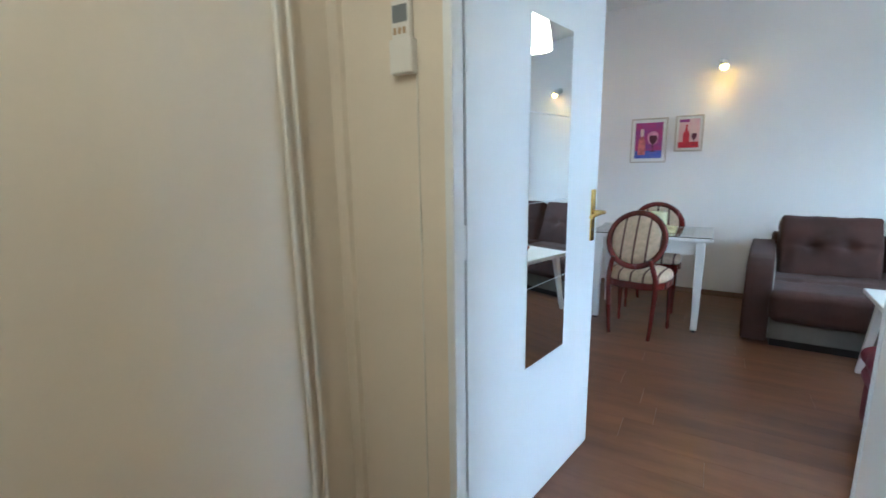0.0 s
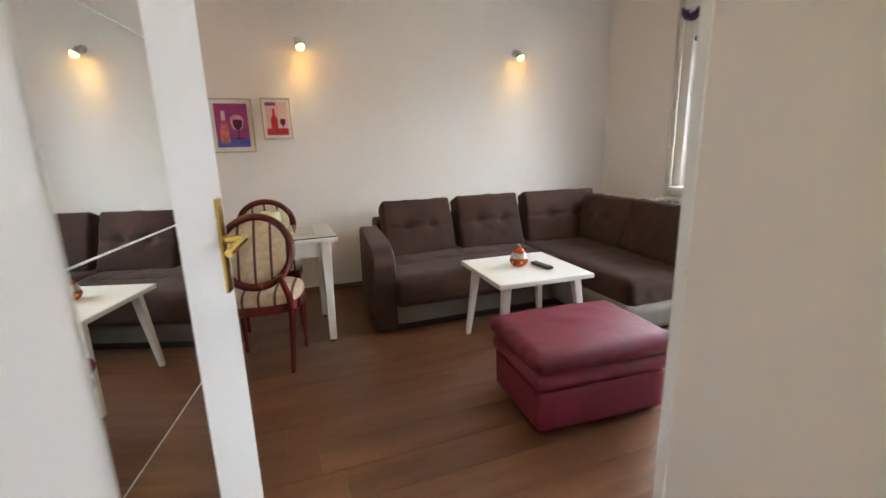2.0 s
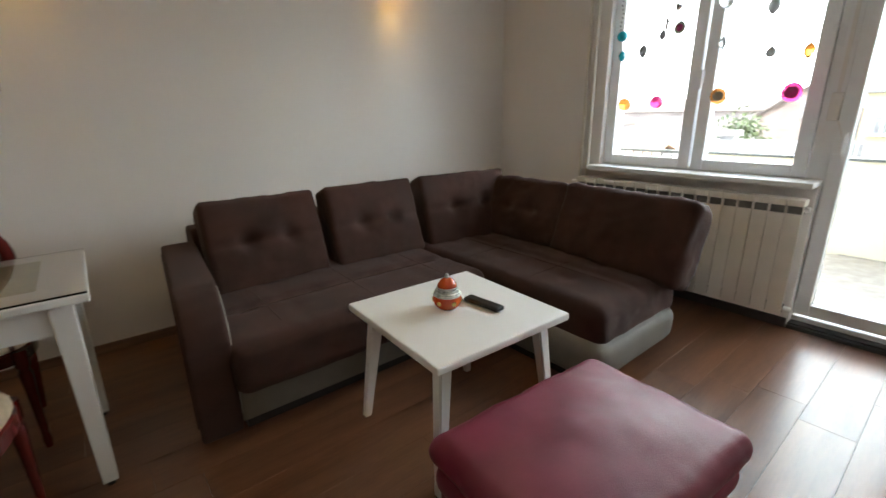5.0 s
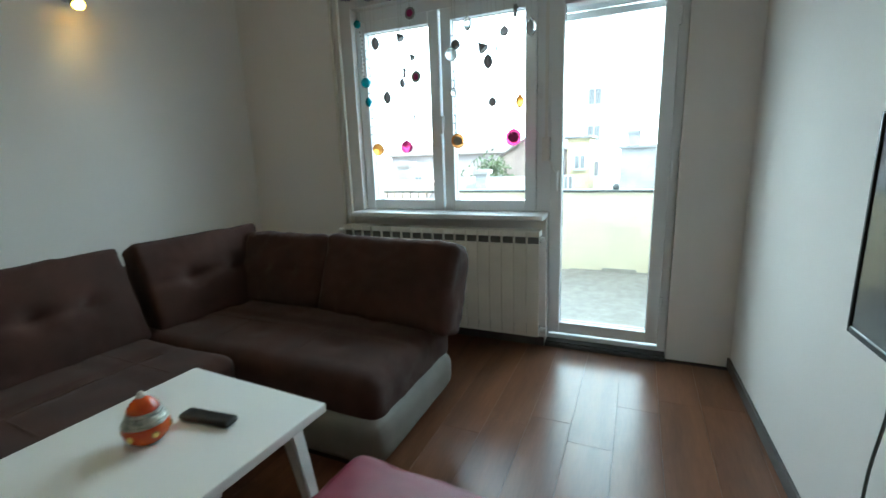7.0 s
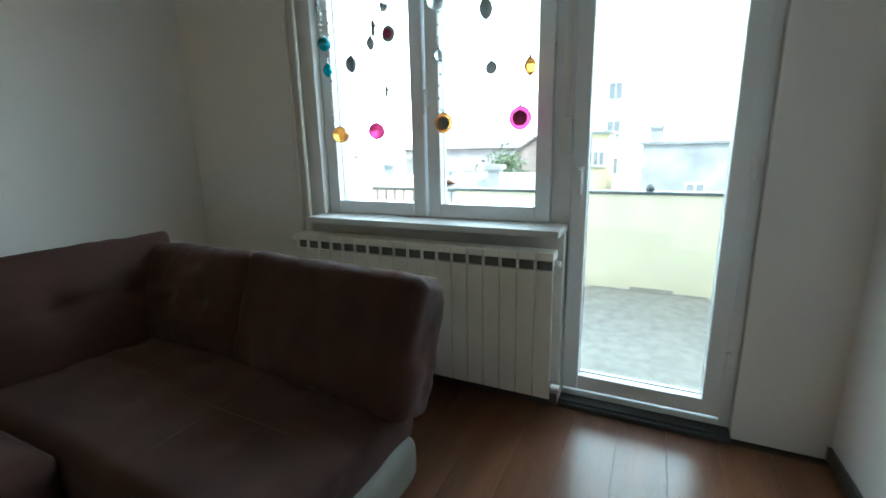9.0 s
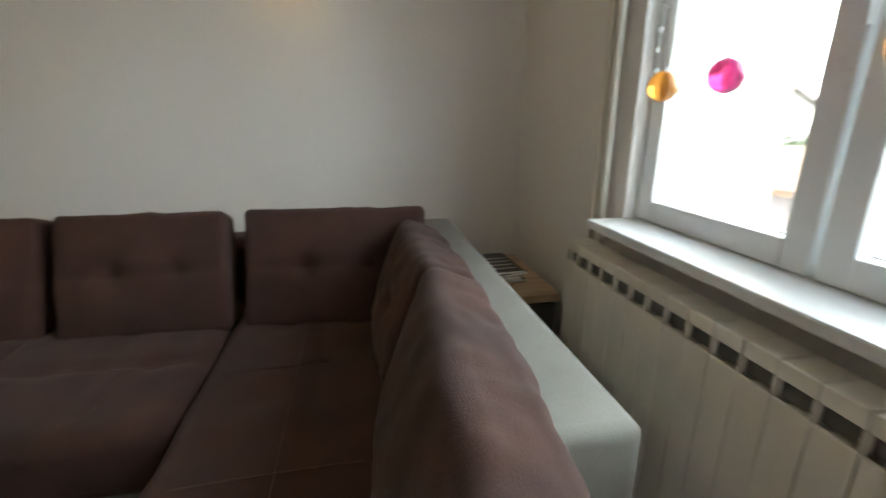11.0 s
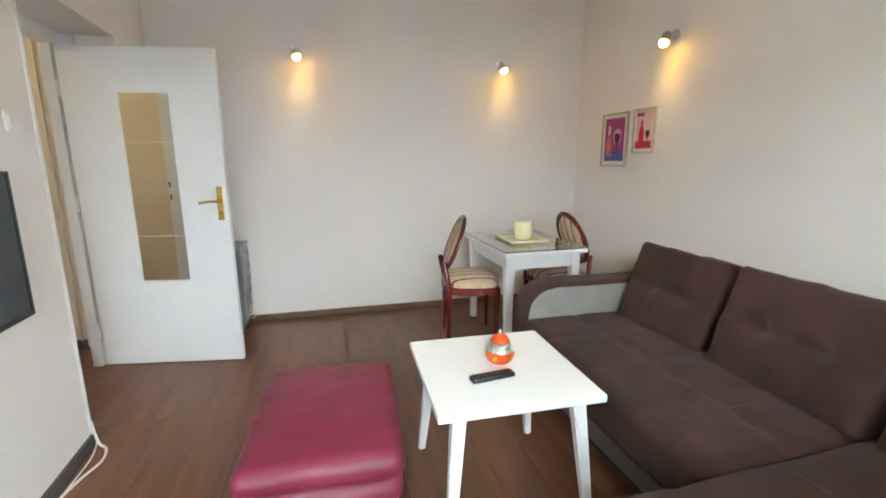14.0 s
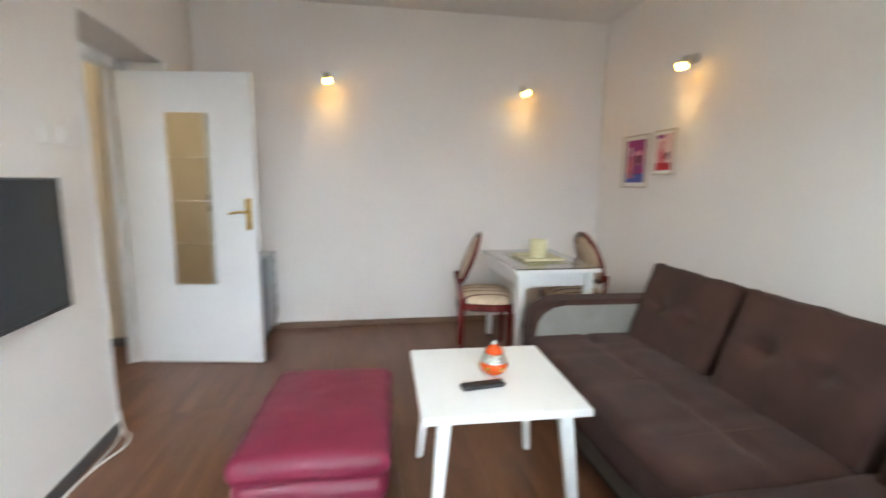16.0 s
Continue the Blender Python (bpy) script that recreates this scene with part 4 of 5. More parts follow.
def flat_shape(profile, cx, z0, y, t=0.0012):
    """A flat outline mirrored about cx: (half width, height) pairs."""
    bm = bmesh.new()
    pts = [(cx + r, z0 + h) for r, h in profile] + [(cx - r, z0 + h) for r, h in reversed(profile) if r > 0.0005]
    f = bm.faces.new([bm.verts.new((a, y, b)) for a, b in pts])
    r = bmesh.ops.extrude_face_region(bm, geom=[f])
    bmesh.ops.translate(bm, verts=[v for v in r["geom"] if isinstance(v, bmesh.types.BMVert)], vec=(0, t, 0))
    return bm


A_PINK = mat("paint_violet_pink", (0.46, 0.03, 0.16), 0.7, 0.4, 9, 0.1, 60, second=(0.20, 0.06, 0.26), mottle=1.0)
A_BLUE = mat("paint_blue", (0.05, 0.09, 0.42), 0.7, 0.3, 18, 0.1, 60, second=(0.12, 0.12, 0.42), mottle=1.0, stretch=(1, 1, 4))
A_ORANGE = mat("paint_salmon", (0.58, 0.16, 0.15), 0.7, 0.25, 20, 0.1, 60)
A_RED = mat("paint_red", (0.55, 0.02, 0.04), 0.7, 0.15, 18, 0.1, 60)
A_DARK = mat("paint_dark_wine", (0.10, 0.01, 0.035), 0.7, 0.2, 20)
A_PALE = mat("paint_pale_pink", (0.75, 0.42, 0.45), 0.7, 0.12, 9, 0.1, 60, second=(0.72, 0.60, 0.52))
A_LIGHT = mat("paint_light_halo", (0.68, 0.30, 0.42), 0.7, 0.2, 20)
x0, x1, z0, z1 = 0.557, 0.89, 1.305, 1.74
i0, i1, j0, j1 = x0 + 0.042, x1 - 0.042, z0 + 0.045, z1 - 0.042
BOT = [(0.031, 0), (0.034, 0.01), (0.034, 0.11), (0.026, 0.15), (0.013, 0.175), (0.012, 0.25), (0.0, 0.25)]
WINE = [(0.03, 0.0), (0.026, 0.005), (0.004, 0.012), (0.004, 0.07), (0.024, 0.09), (0.034, 0.115), (0.036, 0.14), (0.032, 0.155), (0.0, 0.158)]
picture(x0, x1, z0, z1, "framed violet and blue painting of bottle and glass", [
    ("painted_ground", B((i0, i1, -0.0125, -0.010, j0, j1)), A_PINK),
    ("painted_table", B((i0, i1, -0.0140, -0.0126, j0, j0 + 0.075)), A_BLUE),
    ("painted_halo", flat_shape([(0.0, -0.02), (0.04, 0.0), (0.052, 0.05), (0.045, 0.09), (0.02, 0.11), (0.0, 0.112)], x0 + 0.205, j0 + 0.15, -0.0140), A_LIGHT),
    ("painted_bottle", flat_shape(BOT, x0 + 0.105, j0 + 0.035, -0.0156), A_ORANGE),
    ("painted_label", B((x0 + 0.09, x0 + 0.12, -0.0170, -0.0158, j0 + 0.215, j0 + 0.29)), A_PALE),
    ("painted_glass", flat_shape(WINE, x0 + 0.208, j0 + 0.065, -0.0156), A_DARK),
])
x0, x1, z0, z1 = 0.955, 1.196, 1.407, 1.747
i0, i1, j0, j1 = x0 + 0.034, x1 - 0.034, z0 + 0.036, z1 - 0.034
picture(x0, x1, z0, z1, "framed pink and red painting of bottle and glass", [
    ("painted_ground", B((i0, i1, -0.0125, -0.010, j0, j1)), A_PALE),
    ("painted_table", B((i0, i1, -0.0140, -0.0126, j0, j0 + 0.055)), A_RED),
    ("painted_awning", B((i0, i0 + 0.085, -0.0140, -0.0126, j1 - 0.03, j1 - 0.004)), A_PINK),
    ("painted_bottle", flat_shape([(0.8 * a, 0.66 * b) for a, b in BOT], x0 + 0.098, j0 + 0.05, -0.0156), A_RED),
    ("painted_glass", flat_shape([(0.62 * a, 0.72 * b) for a, b in WINE], x0 + 0.165, j0 + 0.02, -0.0156), A_DARK),
])

# ---- things on the tables ----
M_JARO = mat("orange_glaze", (0.62, 0.11, 0.012), 0.18, 0.25, 14, 0.05, 60, second=(0.46, 0.045, 0.012))
M_JARS = mat("silver_filigree", (0.55, 0.56, 0.50), 0.32, 0.25, 60, 0.6, 180, metal=0.8)
jx, jy, jz = 2.43, -1.725, 0.517
jar = thing("lidded_jar", (jx, jy, jz), "orange glazed lidded jar with silver metalwork", "jar")
part("body", lathe([(0.030, 0), (0.036, 0.003), (0.051, 0.018), (0.058, 0.038), (0.055, 0.056), (0.044, 0.072), (0.036, 0.078)], (jx, jy, jz), 32), M_JARO, jar, smooth=True)
part("foot_ring", lathe([(0.032, 0), (0.036, 0.002), (0.041, 0.011), (0.037, 0.013)], (jx, jy, jz), 32), M_JARS, jar, smooth=True, angle=50)
part("collar", lathe([(0.0545, 0.057), (0.057, 0.060), (0.0555, 0.064), (0.0515, 0.065), (0.0525, 0.069), (0.050, 0.073), (0.046, 0.074), (0.047, 0.078), (0.045, 0.082), (0.040, 0.083), (0.043, 0.087), (0.042, 0.092), (0.034, 0.094)], (jx, jy, jz), 32), M_JARS, jar, "silver wire collar", smooth=True, angle=50)
lid = part("lid", lathe([(0.039, 0.092), (0.037, 0.102), (0.027, 0.116), (0.014, 0.126), (0.006, 0.129)], (jx, jy, jz), 28), M_JARO, jar, "orange domed lid", smooth=True)
part("finial", lathe([(0.009, 0.127), (0.012, 0.131), (0.007, 0.135), (0.008, 0.140), (0.002, 0.145)], (jx, jy, jz), 14), M_JARS, lid, "silver knob", smooth=True)
for k in range(6):
    a = k * math.pi / 3 + 0.3
    m = Matrix.Translation((jx + 0.0572 * math.cos(a), jy + 0.0572 * math.sin(a), jz + 0.036)) @ Matrix.Rotation(a, 4, "Z") @ Matrix.Rotation(radians(90), 4, "Y")
    bm = lathe([(0.0095, -0.001), (0.0095, 0.001), (0.007, 0.0025), (0.003, 0.003)], n=14)
    bmesh.ops.transform(bm, matrix=m, verts=bm.verts)
    part("medallion", bm, M_BRASS, jar, smooth=True, angle=50)

rc = thing("remote_control", (2.552, -1.805, 0.517), "slim black remote control", "remote control", rz=-84, at_world=False)
part("body", pillow(0.089, 0.0245, 0.010, 0.009, PM(0, 0, 0.010), 0.0, cuts=8, wob=0.0), M_BLACK, rc, smooth=True)
M_KEY = mat("grey_keys", (0.12, 0.12, 0.13), 0.5, 0.1, 30)
for i in range(9):
    for j in range(3):
        part("key", B((-0.074 + i * 0.0172, -0.064 + i * 0.0172, -0.0135 + j * 0.0105, -0.0075 + j * 0.0105, 0.0175, 0.0192)), M_KEY, rc)

tray = thing("tray", (0.93, -0.93, 0.7355), "square cream ceramic tray", "tray")
part("plate", B((0.79, 1.07, -1.07, -0.79, 0.7358, 0.745), bevel=0.003), M_CREAM, tray)
part("rim", B((0.775, 0.80, -1.085, -0.775, 0.7375, 0.757), (1.06, 1.085, -1.085, -0.775, 0.7375, 0.757), (0.80, 1.06, -1.085, -1.06, 0.7375, 0.757), (0.80, 1.06, -0.80, -0.775, 0.7375, 0.757), bevel=0.004), M_CREAM, tray)
mx, my, mz = 0.95, -0.93, 0.746
mug = thing("mug", (mx, my, mz), "cream ceramic mug standing on the tray", "mug")
part("cup", lathe([(0.052, 0), (0.06, 0.006), (0.066, 0.05), (0.068, 0.10), (0.064, 0.135), (0.060, 0.14), (0.058, 0.13), (0.060, 0.05), (0.052, 0.012), (0.01, 0.008)], (mx, my, mz), 32), M_CREAM, mug, smooth=True, angle=60)
part("handle", tube(curve_pts([(mx - 0.063, my + 0.012, mz + 0.11), (mx - 0.095, my + 0.02, mz + 0.10), (mx - 0.098, my + 0.021, mz + 0.06), (mx - 0.061, my + 0.012, mz + 0.035)], 6), 0.006, 8), M_CREAM, mug, smooth=True)
part("spoon", tube([(mx + 0.01, my, mz + 0.02), (mx + 0.045, my - 0.02, mz + 0.155)], 0.0025, 6), M_STEEL, mug)
M_GREENMAT = mat("placemat", (0.42, 0.42, 0.28), 0.8, 0.1, 20, 0.2, 100)
solid("placemat", B((0.62, 1.22, -1.13, -0.72, 0.7285, 0.7288)), M_GREENMAT, "thin sage placemat under the glass sheet", "placemat")

for ob in (tray, mug, bpy.data.objects["placemat"]):
    ob.location.z += 0.0198
for ob in (jar, rc):
    ob.location.z += 0.0197

# ---- television, sockets, cables ----
tv = thing("television", (2.66, -3.45, 0.815), "flat black television mounted on the wall", "television", rz=1.8)
part("screen", B((2.145, 3.09, -3.428, -3.422, 0.832, 1.322)), M_SCREEN, tv, "dark glossy switched-off screen")
part("bezel", B((2.135, 2.145, -3.455, -3.418, 0.815, 1.33), (3.09, 3.10, -3.455, -3.418, 0.815, 1.33), (2.145, 3.09, -3.455, -3.418, 0.815, 0.832), (2.145, 3.09, -3.455, -3.418, 1.322, 1.33), bevel=0.002, seg=1), M_BLACK, tv)
part("back_shell", B((2.15, 3.085, -3.465, -3.43, 0.825, 1.325), (2.36, 2.96, -3.485, -3.46, 0.87, 1.17), bevel=0.004), M_BLACK, tv)
part("wall_bracket", B((2.51, 2.81, -3.524, -3.484, 0.92, 1.12)), M_RAIL, tv)
part("cable", tube(curve_pts([(3.0, -3.46, 0.82), (3.03, -3.49, 0.66), (3.08, -3.50, 0.45), (3.095, -3.505, 0.2), (3.10, -3.495, 0.065)], 6), 0.004, 6), M_RAIL, tv, "thin dark power cable")
for x in (1.99, 1.867):
    s = thing("light_switch", (x, ys(x), 1.515), "white plastic wall switch", "switch", rz=1.95, group="switches above the television", at_world=False)
    part("plate", B((-0.04, 0.04, 0, 0.01, -0.04, 0.04), bevel=0.004), M_PLAST, s)
    part("rocker", B((-0.026, 0.026, 0.009, 0.015, -0.026, 0.026), bevel=0.003), M_PLAST, s)
for k, (r, pts) in enumerate(((0.006, ((1.70, 0.012, 0.09), (1.715, 0.035, 0.012), (1.76, 0.08, 0.006), (1.86, 0.10, 0.006), (1.98, 0.06, 0.006), (2.15, 0.03, 0.006), (2.5, 0.022, 0.006))), (0.004, ((1.69, 0.008, 0.12), (1.705, 0.022, 0.03), (1.74, 0.03, 0.01), (1.86, 0.045, 0.006), (2.1, 0.035, 0.006), (2.4, 0.03, 0.006))))):
    solid("floor_cable", tube(curve_pts([(x, ys(x) + d, z) for x, d, z in pts], 6), r, 8), M_PLAST, "loose white cable along the skirting", "cable", smooth=True)
solid("corner_trim", B((OX1 - 0.003, OX1 + 0.018, ys(OX1) - 0.02, ys(OX1) + 0.004, 0.0, 2.12), bevel=0.002), M_DOOR, "white corner trim on the doorway edge", kind="structure")

# ---- heater behind the door ----
ht = thing("cabinet_heater", (0.26, -3.2, 0), "grey portable cabinet heater behind the open door", "heater")
part("body", prism((0.10, 0.70, [(0.10, -3.36), (0.405, -3.36), (0.405, -3.06), (0.10, -3.06)]), bevel=0.012), M_GREY, ht, smooth=True, angle=40)
part("top", B((0.09, 0.415, -3.37, -3.045, 0.70, 0.725), bevel=0.008), M_GREYL, ht, "paler grey rounded top")
sp = part("side_panel", B((0.115, 0.37, -3.062, -3.046, 0.13, 0.69), bevel=0.005), M_GREYL, ht, "pale grey pressed side panel")
for k in range(5):
    part("rib", B((0.125, 0.36, -3.047, -3.041, 0.17 + 0.105 * k, 0.245 + 0.105 * k), bevel=0.003, seg=1), M_GREYL, sp)
    part("louvre", B((0.16, 0.25, -3.0425, -3.0395, 0.225 + 0.105 * k, 0.233 + 0.105 * k)), M_RAIL, sp)
for k in range(4):
    part("front_grille", B((0.403, 0.411, -3.34, -3.08, 0.33 + 0.08 * k, 0.345 + 0.08 * k), bevel=0.002, seg=1), M_RAIL, ht)
part("chassis", prism((0.05, 0.11, [(0.14, -3.34), (0.39, -3.34), (0.39, -3.08), (0.14, -3.08)]), bevel=0.006), M_RAIL, ht)
part("side_handle", tube(curve_pts([(0.19, -3.046, 0.115), (0.20, -3.02, 0.11), (0.26, -3.02, 0.11), (0.27, -3.046, 0.115)], 5), 0.005, 6), M_STEEL, ht, "bent chrome handle", smooth=True)
for x in (0.17, 0.36):
    for y in (-3.31, -3.11):
        part("castor", C((x - 0.012, y, 0.025), (x + 0.012, y, 0.025), 0.025, n=14), M_BLACK, ht, smooth=True, angle=40)

ht.location += Vector((0.05, 0.025, 0))

# ---- corner cabinet ----
cb = thing("side_cabinet", (4.2, -0.55, 0), "small dark cabinet with a pale wooden top", "cabinet")
part("top", B((4.11, 4.46, -0.795, -0.20, 0.465, 0.502), bevel=0.005), M_WOODL, cb, "scuffed pale wooden top")
part("body", B((4.12, 4.45, -0.775, -0.22, 0.0, 0.465), bevel=0.004), M_SKIRTD, cb)
part("door", B((4.13, 4.44, -0.79, -0.775, 0.03, 0.45), bevel=0.003), M_SKIRTD, cb)
M_PAPER = mat("paper", (0.7, 0.68, 0.62), 0.8, 0.05, 20)
for k in range(4):
    m = (M_BLACK, M_PAPER, M_BLACK, M_BLACK)[k]
    g = thing("magazine", (4.24, -0.50, 0.502 + 0.0155 * k), ("dark magazine in a pile on the cabinet", "pale paper pad in a pile on the cabinet", "dark magazine in a pile on the cabinet", "dark glossy catalogue on top of the pile")[k], "magazine", rz=(8, -5, 14, 3)[k], group="pile on the cabinet", at_world=False)
    part("cover", B((-0.105, 0.105, -0.14, 0.14, 0.0, 0.015), bevel=0.002, seg=1), m, g)
    if k == 3:
        for j in range(4):
            part("printed_band", B((-0.08, 0.085, -0.10 + 0.05 * j, -0.092 + 0.05 * j, 0.0149, 0.0156)), M_PAPER, g)
    part("pages", B((-0.101, 0.1065, -0.1415, 0.1415, 0.003, 0.012)), M_PAPER, g)

# ---- window ornaments ----
def orn_mat(name, c, a=0.0):
    m = mat(name, c, 0.15, 0.1, 20)
    m.node_tree.nodes["Principled BSDF"].inputs["Transmission Weight"].default_value = a
    return m


O_YEL, O_PINK = orn_mat("ornament_amber", (0.98, 0.42, 0.07), 0.7), orn_mat("ornament_pink", (0.86, 0.07, 0.32), 0.55)
O_TEAL, O_GREY = orn_mat("ornament_teal", (0.02, 0.30, 0.36), 0.3), orn_mat("ornament_grey", (0.30, 0.30, 0.31), 0.2)
O_BROWN, O_CLEAR = orn_mat("ornament_copper", (0.90, 0.42, 0.12), 0.5), orn_mat("ornament_crystal", (0.85, 0.88, 0.9), 0.7)
O_PLUM = orn_mat("ornament_plum", (0.36, 0.03, 0.16), 0.3)
M_THREAD = mat("thread", (0.6, 0.6, 0.6), 0.7, 0.05, 20)
XO = 4.50


def bauble(y, z, r, m, label, top=2.41, shape="ball"):
    r *= 1.18
    o = thing("window_ornament", (XO, y, z), label, "ornament", group="ornaments hanging in the window")
    if shape == "ball":
        bm = lathe([(0.05 * r, -r)] + [(r * math.sin(t), -r * math.cos(t)) for t in [math.pi * k / 12 for k in range(1, 12)]] + [(0.05 * r, r)], (XO, y, z), 20)
    elif shape == "drop":
        bm = lathe([(0.05 * r, -1.3 * r), (0.45 * r, -1.0 * r), (0.8 * r, -0.4 * r), (0.85 * r, 0.2 * r), (0.6 * r, 0.8 * r), (0.2 * r, 1.2 * r), (0.05 * r, 1.3 * r)], (XO, y, z), 16)
    elif shape == "cone":
        bm = lathe([(0.05 * r, -r), (0.9 * r, 0.5 * r), (0.8 * r, 0.75 * r), (0.1 * r, 0.8 * r)], (0, 0, 0), 12)
        bmesh.ops.transform(bm, matrix=Matrix.Translation((XO, y, z)) @ Matrix.Rotation(radians(140), 4, "X"), verts=bm.verts)
    elif shape == "disc":
        bm = lathe([(0.05 * r, -0.18 * r), (0.9 * r, -0.16 * r), (r, 0), (0.9 * r, 0.16 * r), (0.05 * r, 0.18 * r)], (0, 0, 0), 16)
        bmesh.ops.transform(bm, matrix=Matrix.Translation((XO, y, z)) @ Matrix.Rotation(radians(90), 4, "Y"), verts=bm.verts)
    else:
        bm = B((XO - 0.15 * r, XO + 0.15 * r, y - 0.35 * r, y + 0.35 * r, z - 1.2 * r, z + 1.1 * r), (XO - 0.15 * r, XO + 0.15 * r, y - 0.7 * r, y + 0.1 * r, z + 0.2 * r, z + 0.6 * r), bevel=0.1 * r, seg=1)
    part("bead", bm, m, o, smooth=shape != "charm", angle=50)
    if shape == "disc" and r > 0.0335:
        core = lathe([(0.02 * r, -0.24 * r), (0.5 * r, -0.22 * r), (0.64 * r, -0.15 * r), (0.64 * r, 0.15 * r), (0.5 * r, 0.22 * r), (0.02 * r, 0.24 * r)], (0, 0, 0), 16)
        bmesh.ops.transform(core, matrix=Matrix.Translation((XO, y, z)) @ Matrix.Rotation(radians(90), 4, "Y"), verts=core.verts)
        part("core", core, O_GREY if m is O_BROWN else O_PLUM, o, "darker round centre", smooth=True, angle=50)
    part("cap", C((XO, y, z + r * (1.25 if shape == "drop" else 0.95)), (XO, y, z + r * (1.25 if shape == "drop" else 0.95) + 0.012), 0.006, 0.004, 8), M_STEEL, o)
    part("thread", C((XO, y, z + r), (XO, y, top), 0.0011, n=5), M_THREAD, o)


bauble(-1.239, 1.324, 0.036, O_YEL, "amber glass ball hanging in the window")
bauble(-1.465, 1.334, 0.035, O_PINK, "pink glass ball hanging in the window")
bauble(-1.840, 1.357, 0.040, O_BROWN, "orange glass disc with grey centre hanging in the window", shape="disc")
bauble(-2.206, 1.362, 0.043, O_PINK, "pink glass disc hanging in the window", shape="disc")
bauble(-2.246, 1.569, 0.026, O_YEL, "amber glass drop hanging in the window", shape="drop")
bauble(-1.172, 1.775, 0.029, O_TEAL, "teal glass ball hanging in the window")
bauble(-1.183, 1.648, 0.023, O_TEAL, "teal glass drop hanging in the window", shape="drop")
bauble(-1.134, 2.150, 0.021, O_TEAL, "teal glass ball hanging in the window")
bauble(-1.811, 1.883, 0.034, O_CLEAR, "clear crystal ball hanging in the window")
bauble(-1.844, 1.936, 0.025, O_GREY, "grey ball hanging in the window")
bauble(-2.311, 1.971, 0.032, O_CLEAR, "clear glass drop hanging in the window", shape="drop")
bauble(-1.922, 2.044, 0.028, O_CLEAR, "clear glass drop hanging in the window", shape="drop")
bauble(-1.558, 1.776, 0.032, O_GREY, "grey disc hanging in the window", shape="disc")
bauble(-1.334, 1.663, 0.028, O_GREY, "grey leaf-shaped charm hanging in the window", shape="drop")
bauble(-2.049, 1.816, 0.030, O_GREY, "grey lantern-shaped charm hanging in the window", shape="drop")
bauble(-2.010, 1.903, 0.032, O_GREY, "grey bell hanging in the window", shape="cone")
bauble(-2.151, 1.971, 0.024, O_GREY, "grey star charm hanging in the window", shape="disc")
bauble(-2.074, 1.578, 0.023, O_GREY, "grey star charm hanging in the window", shape="disc")
bauble(-1.535, 1.518, 0.017, O_GREY, "small grey charm hanging in the window", shape="charm")
bauble(-1.532, 1.902, 0.021, O_GREY, "grey bell hanging in the window", shape="cone")
bauble(-1.474, 1.810, 0.025, O_GREY, "slim grey charm hanging in the window", shape="charm")
bauble(-1.455, 1.746, 0.021, O_GREY, "grey leaf-shaped charm hanging in the window", shape="drop")
bauble(-1.448, 2.033, 0.028, O_GREY, "grey bell hanging in the window", shape="cone")
bauble(-1.267, 2.013, 0.028, O_GREY, "grey bird-shaped charm hanging in the window", shape="drop")
bauble(-1.535, 2.160, 0.032, O_GREY, "grey disc hanging in the window", shape="disc")
bauble(-2.102, 1.879, 0.013, O_GREY, "small grey charm hanging in the window", shape="charm")
bauble(-2.219, 2.074, 0.025, O_GREY, "slim grey charm hanging in the window", shape="charm")
bauble(-1.821, 1.655, 0.021, O_CLEAR, "clear crystal drop hanging in the window", shape="drop")
# bead strings and curtain rail with purple tinsel
for y, z0 in ((-1.199, 1.372), (-1.159, 1.817), (-1.824, 1.415)):
    b = thing("bead_string", (XO, y, z0), "string of clear beads hanging in the window", "bead string", group="bead strings")
    for k in range(12):
        part("bead", lathe([(0.001, -0.007), (0.006, -0.003), (0.006, 0.003), (0.001, 0.007)], (XO, y + 0.006 * math.sin(k * 1.3), z0 + 0.06 * k * (2.2 - z0) / 0.9), 8), O_CLEAR, b)
    part("thread", C((XO, y, z0), (XO, y, 2.41), 0.0011, n=5), M_THREAD, b)
cr = thing("curtain_rail", (XO, -1.72, 2.41), "thin white rail above the window carrying ornaments", "curtain rail")
part("rod", C((XO, -2.55, 2.415), (XO, -0.92, 2.415), 0.009, n=10), M_PLAST, cr, smooth=True, angle=40)
for y in (-2.45, -1.72, -1.0):
    part("bracket", B((XO, X1, y - 0.008, y + 0.008, 2.408, 2.432), bevel=0.002, seg=1), M_PLAST, cr)
M_PURPLE = mat("purple_tinsel", (0.10, 0.05, 0.16), 0.4, 0.3, 20)
tn = thing("tinsel_garland", (XO, -1.2, 2.3), "dark purple tinsel garland looped over the rail", "garland")


def tinsel_path(s):
    """Loops along the rail, hanging lower toward its south end."""
    return Vector((XO - 0.012, -0.98 - 0.50 * s, 2.40 - 0.05 * abs(math.sin(s * 9.0)) - 0.07 * s))


verts, faces = [], []
rg = random.Random(11)
o = Vector((XO, -1.2, 2.3))
for i in range(3200):
    p = tinsel_path(i / 3200)
    u = Vector((rg.uniform(-1, 1), rg.uniform(-1, 1), rg.uniform(-1.2, 0.8))).normalized() * rg.uniform(0.025, 0.048)
    v = u.cross(Vector((0.3, 0.5, 0.8))).normalized() * 0.0026
    k = len(verts)
    verts += [tuple(p - v - o), tuple(p + v - o), tuple(p + u + v * 0.3 - o), tuple(p + u - v * 0.3 - o)]
    faces.append((k, k + 1, k + 2, k + 3))
me = bpy.data.meshes.new("tinsel")
me.from_pydata(verts, [], faces)
me.materials.append(M_PURPLE)
tob = new("tinsel", me)
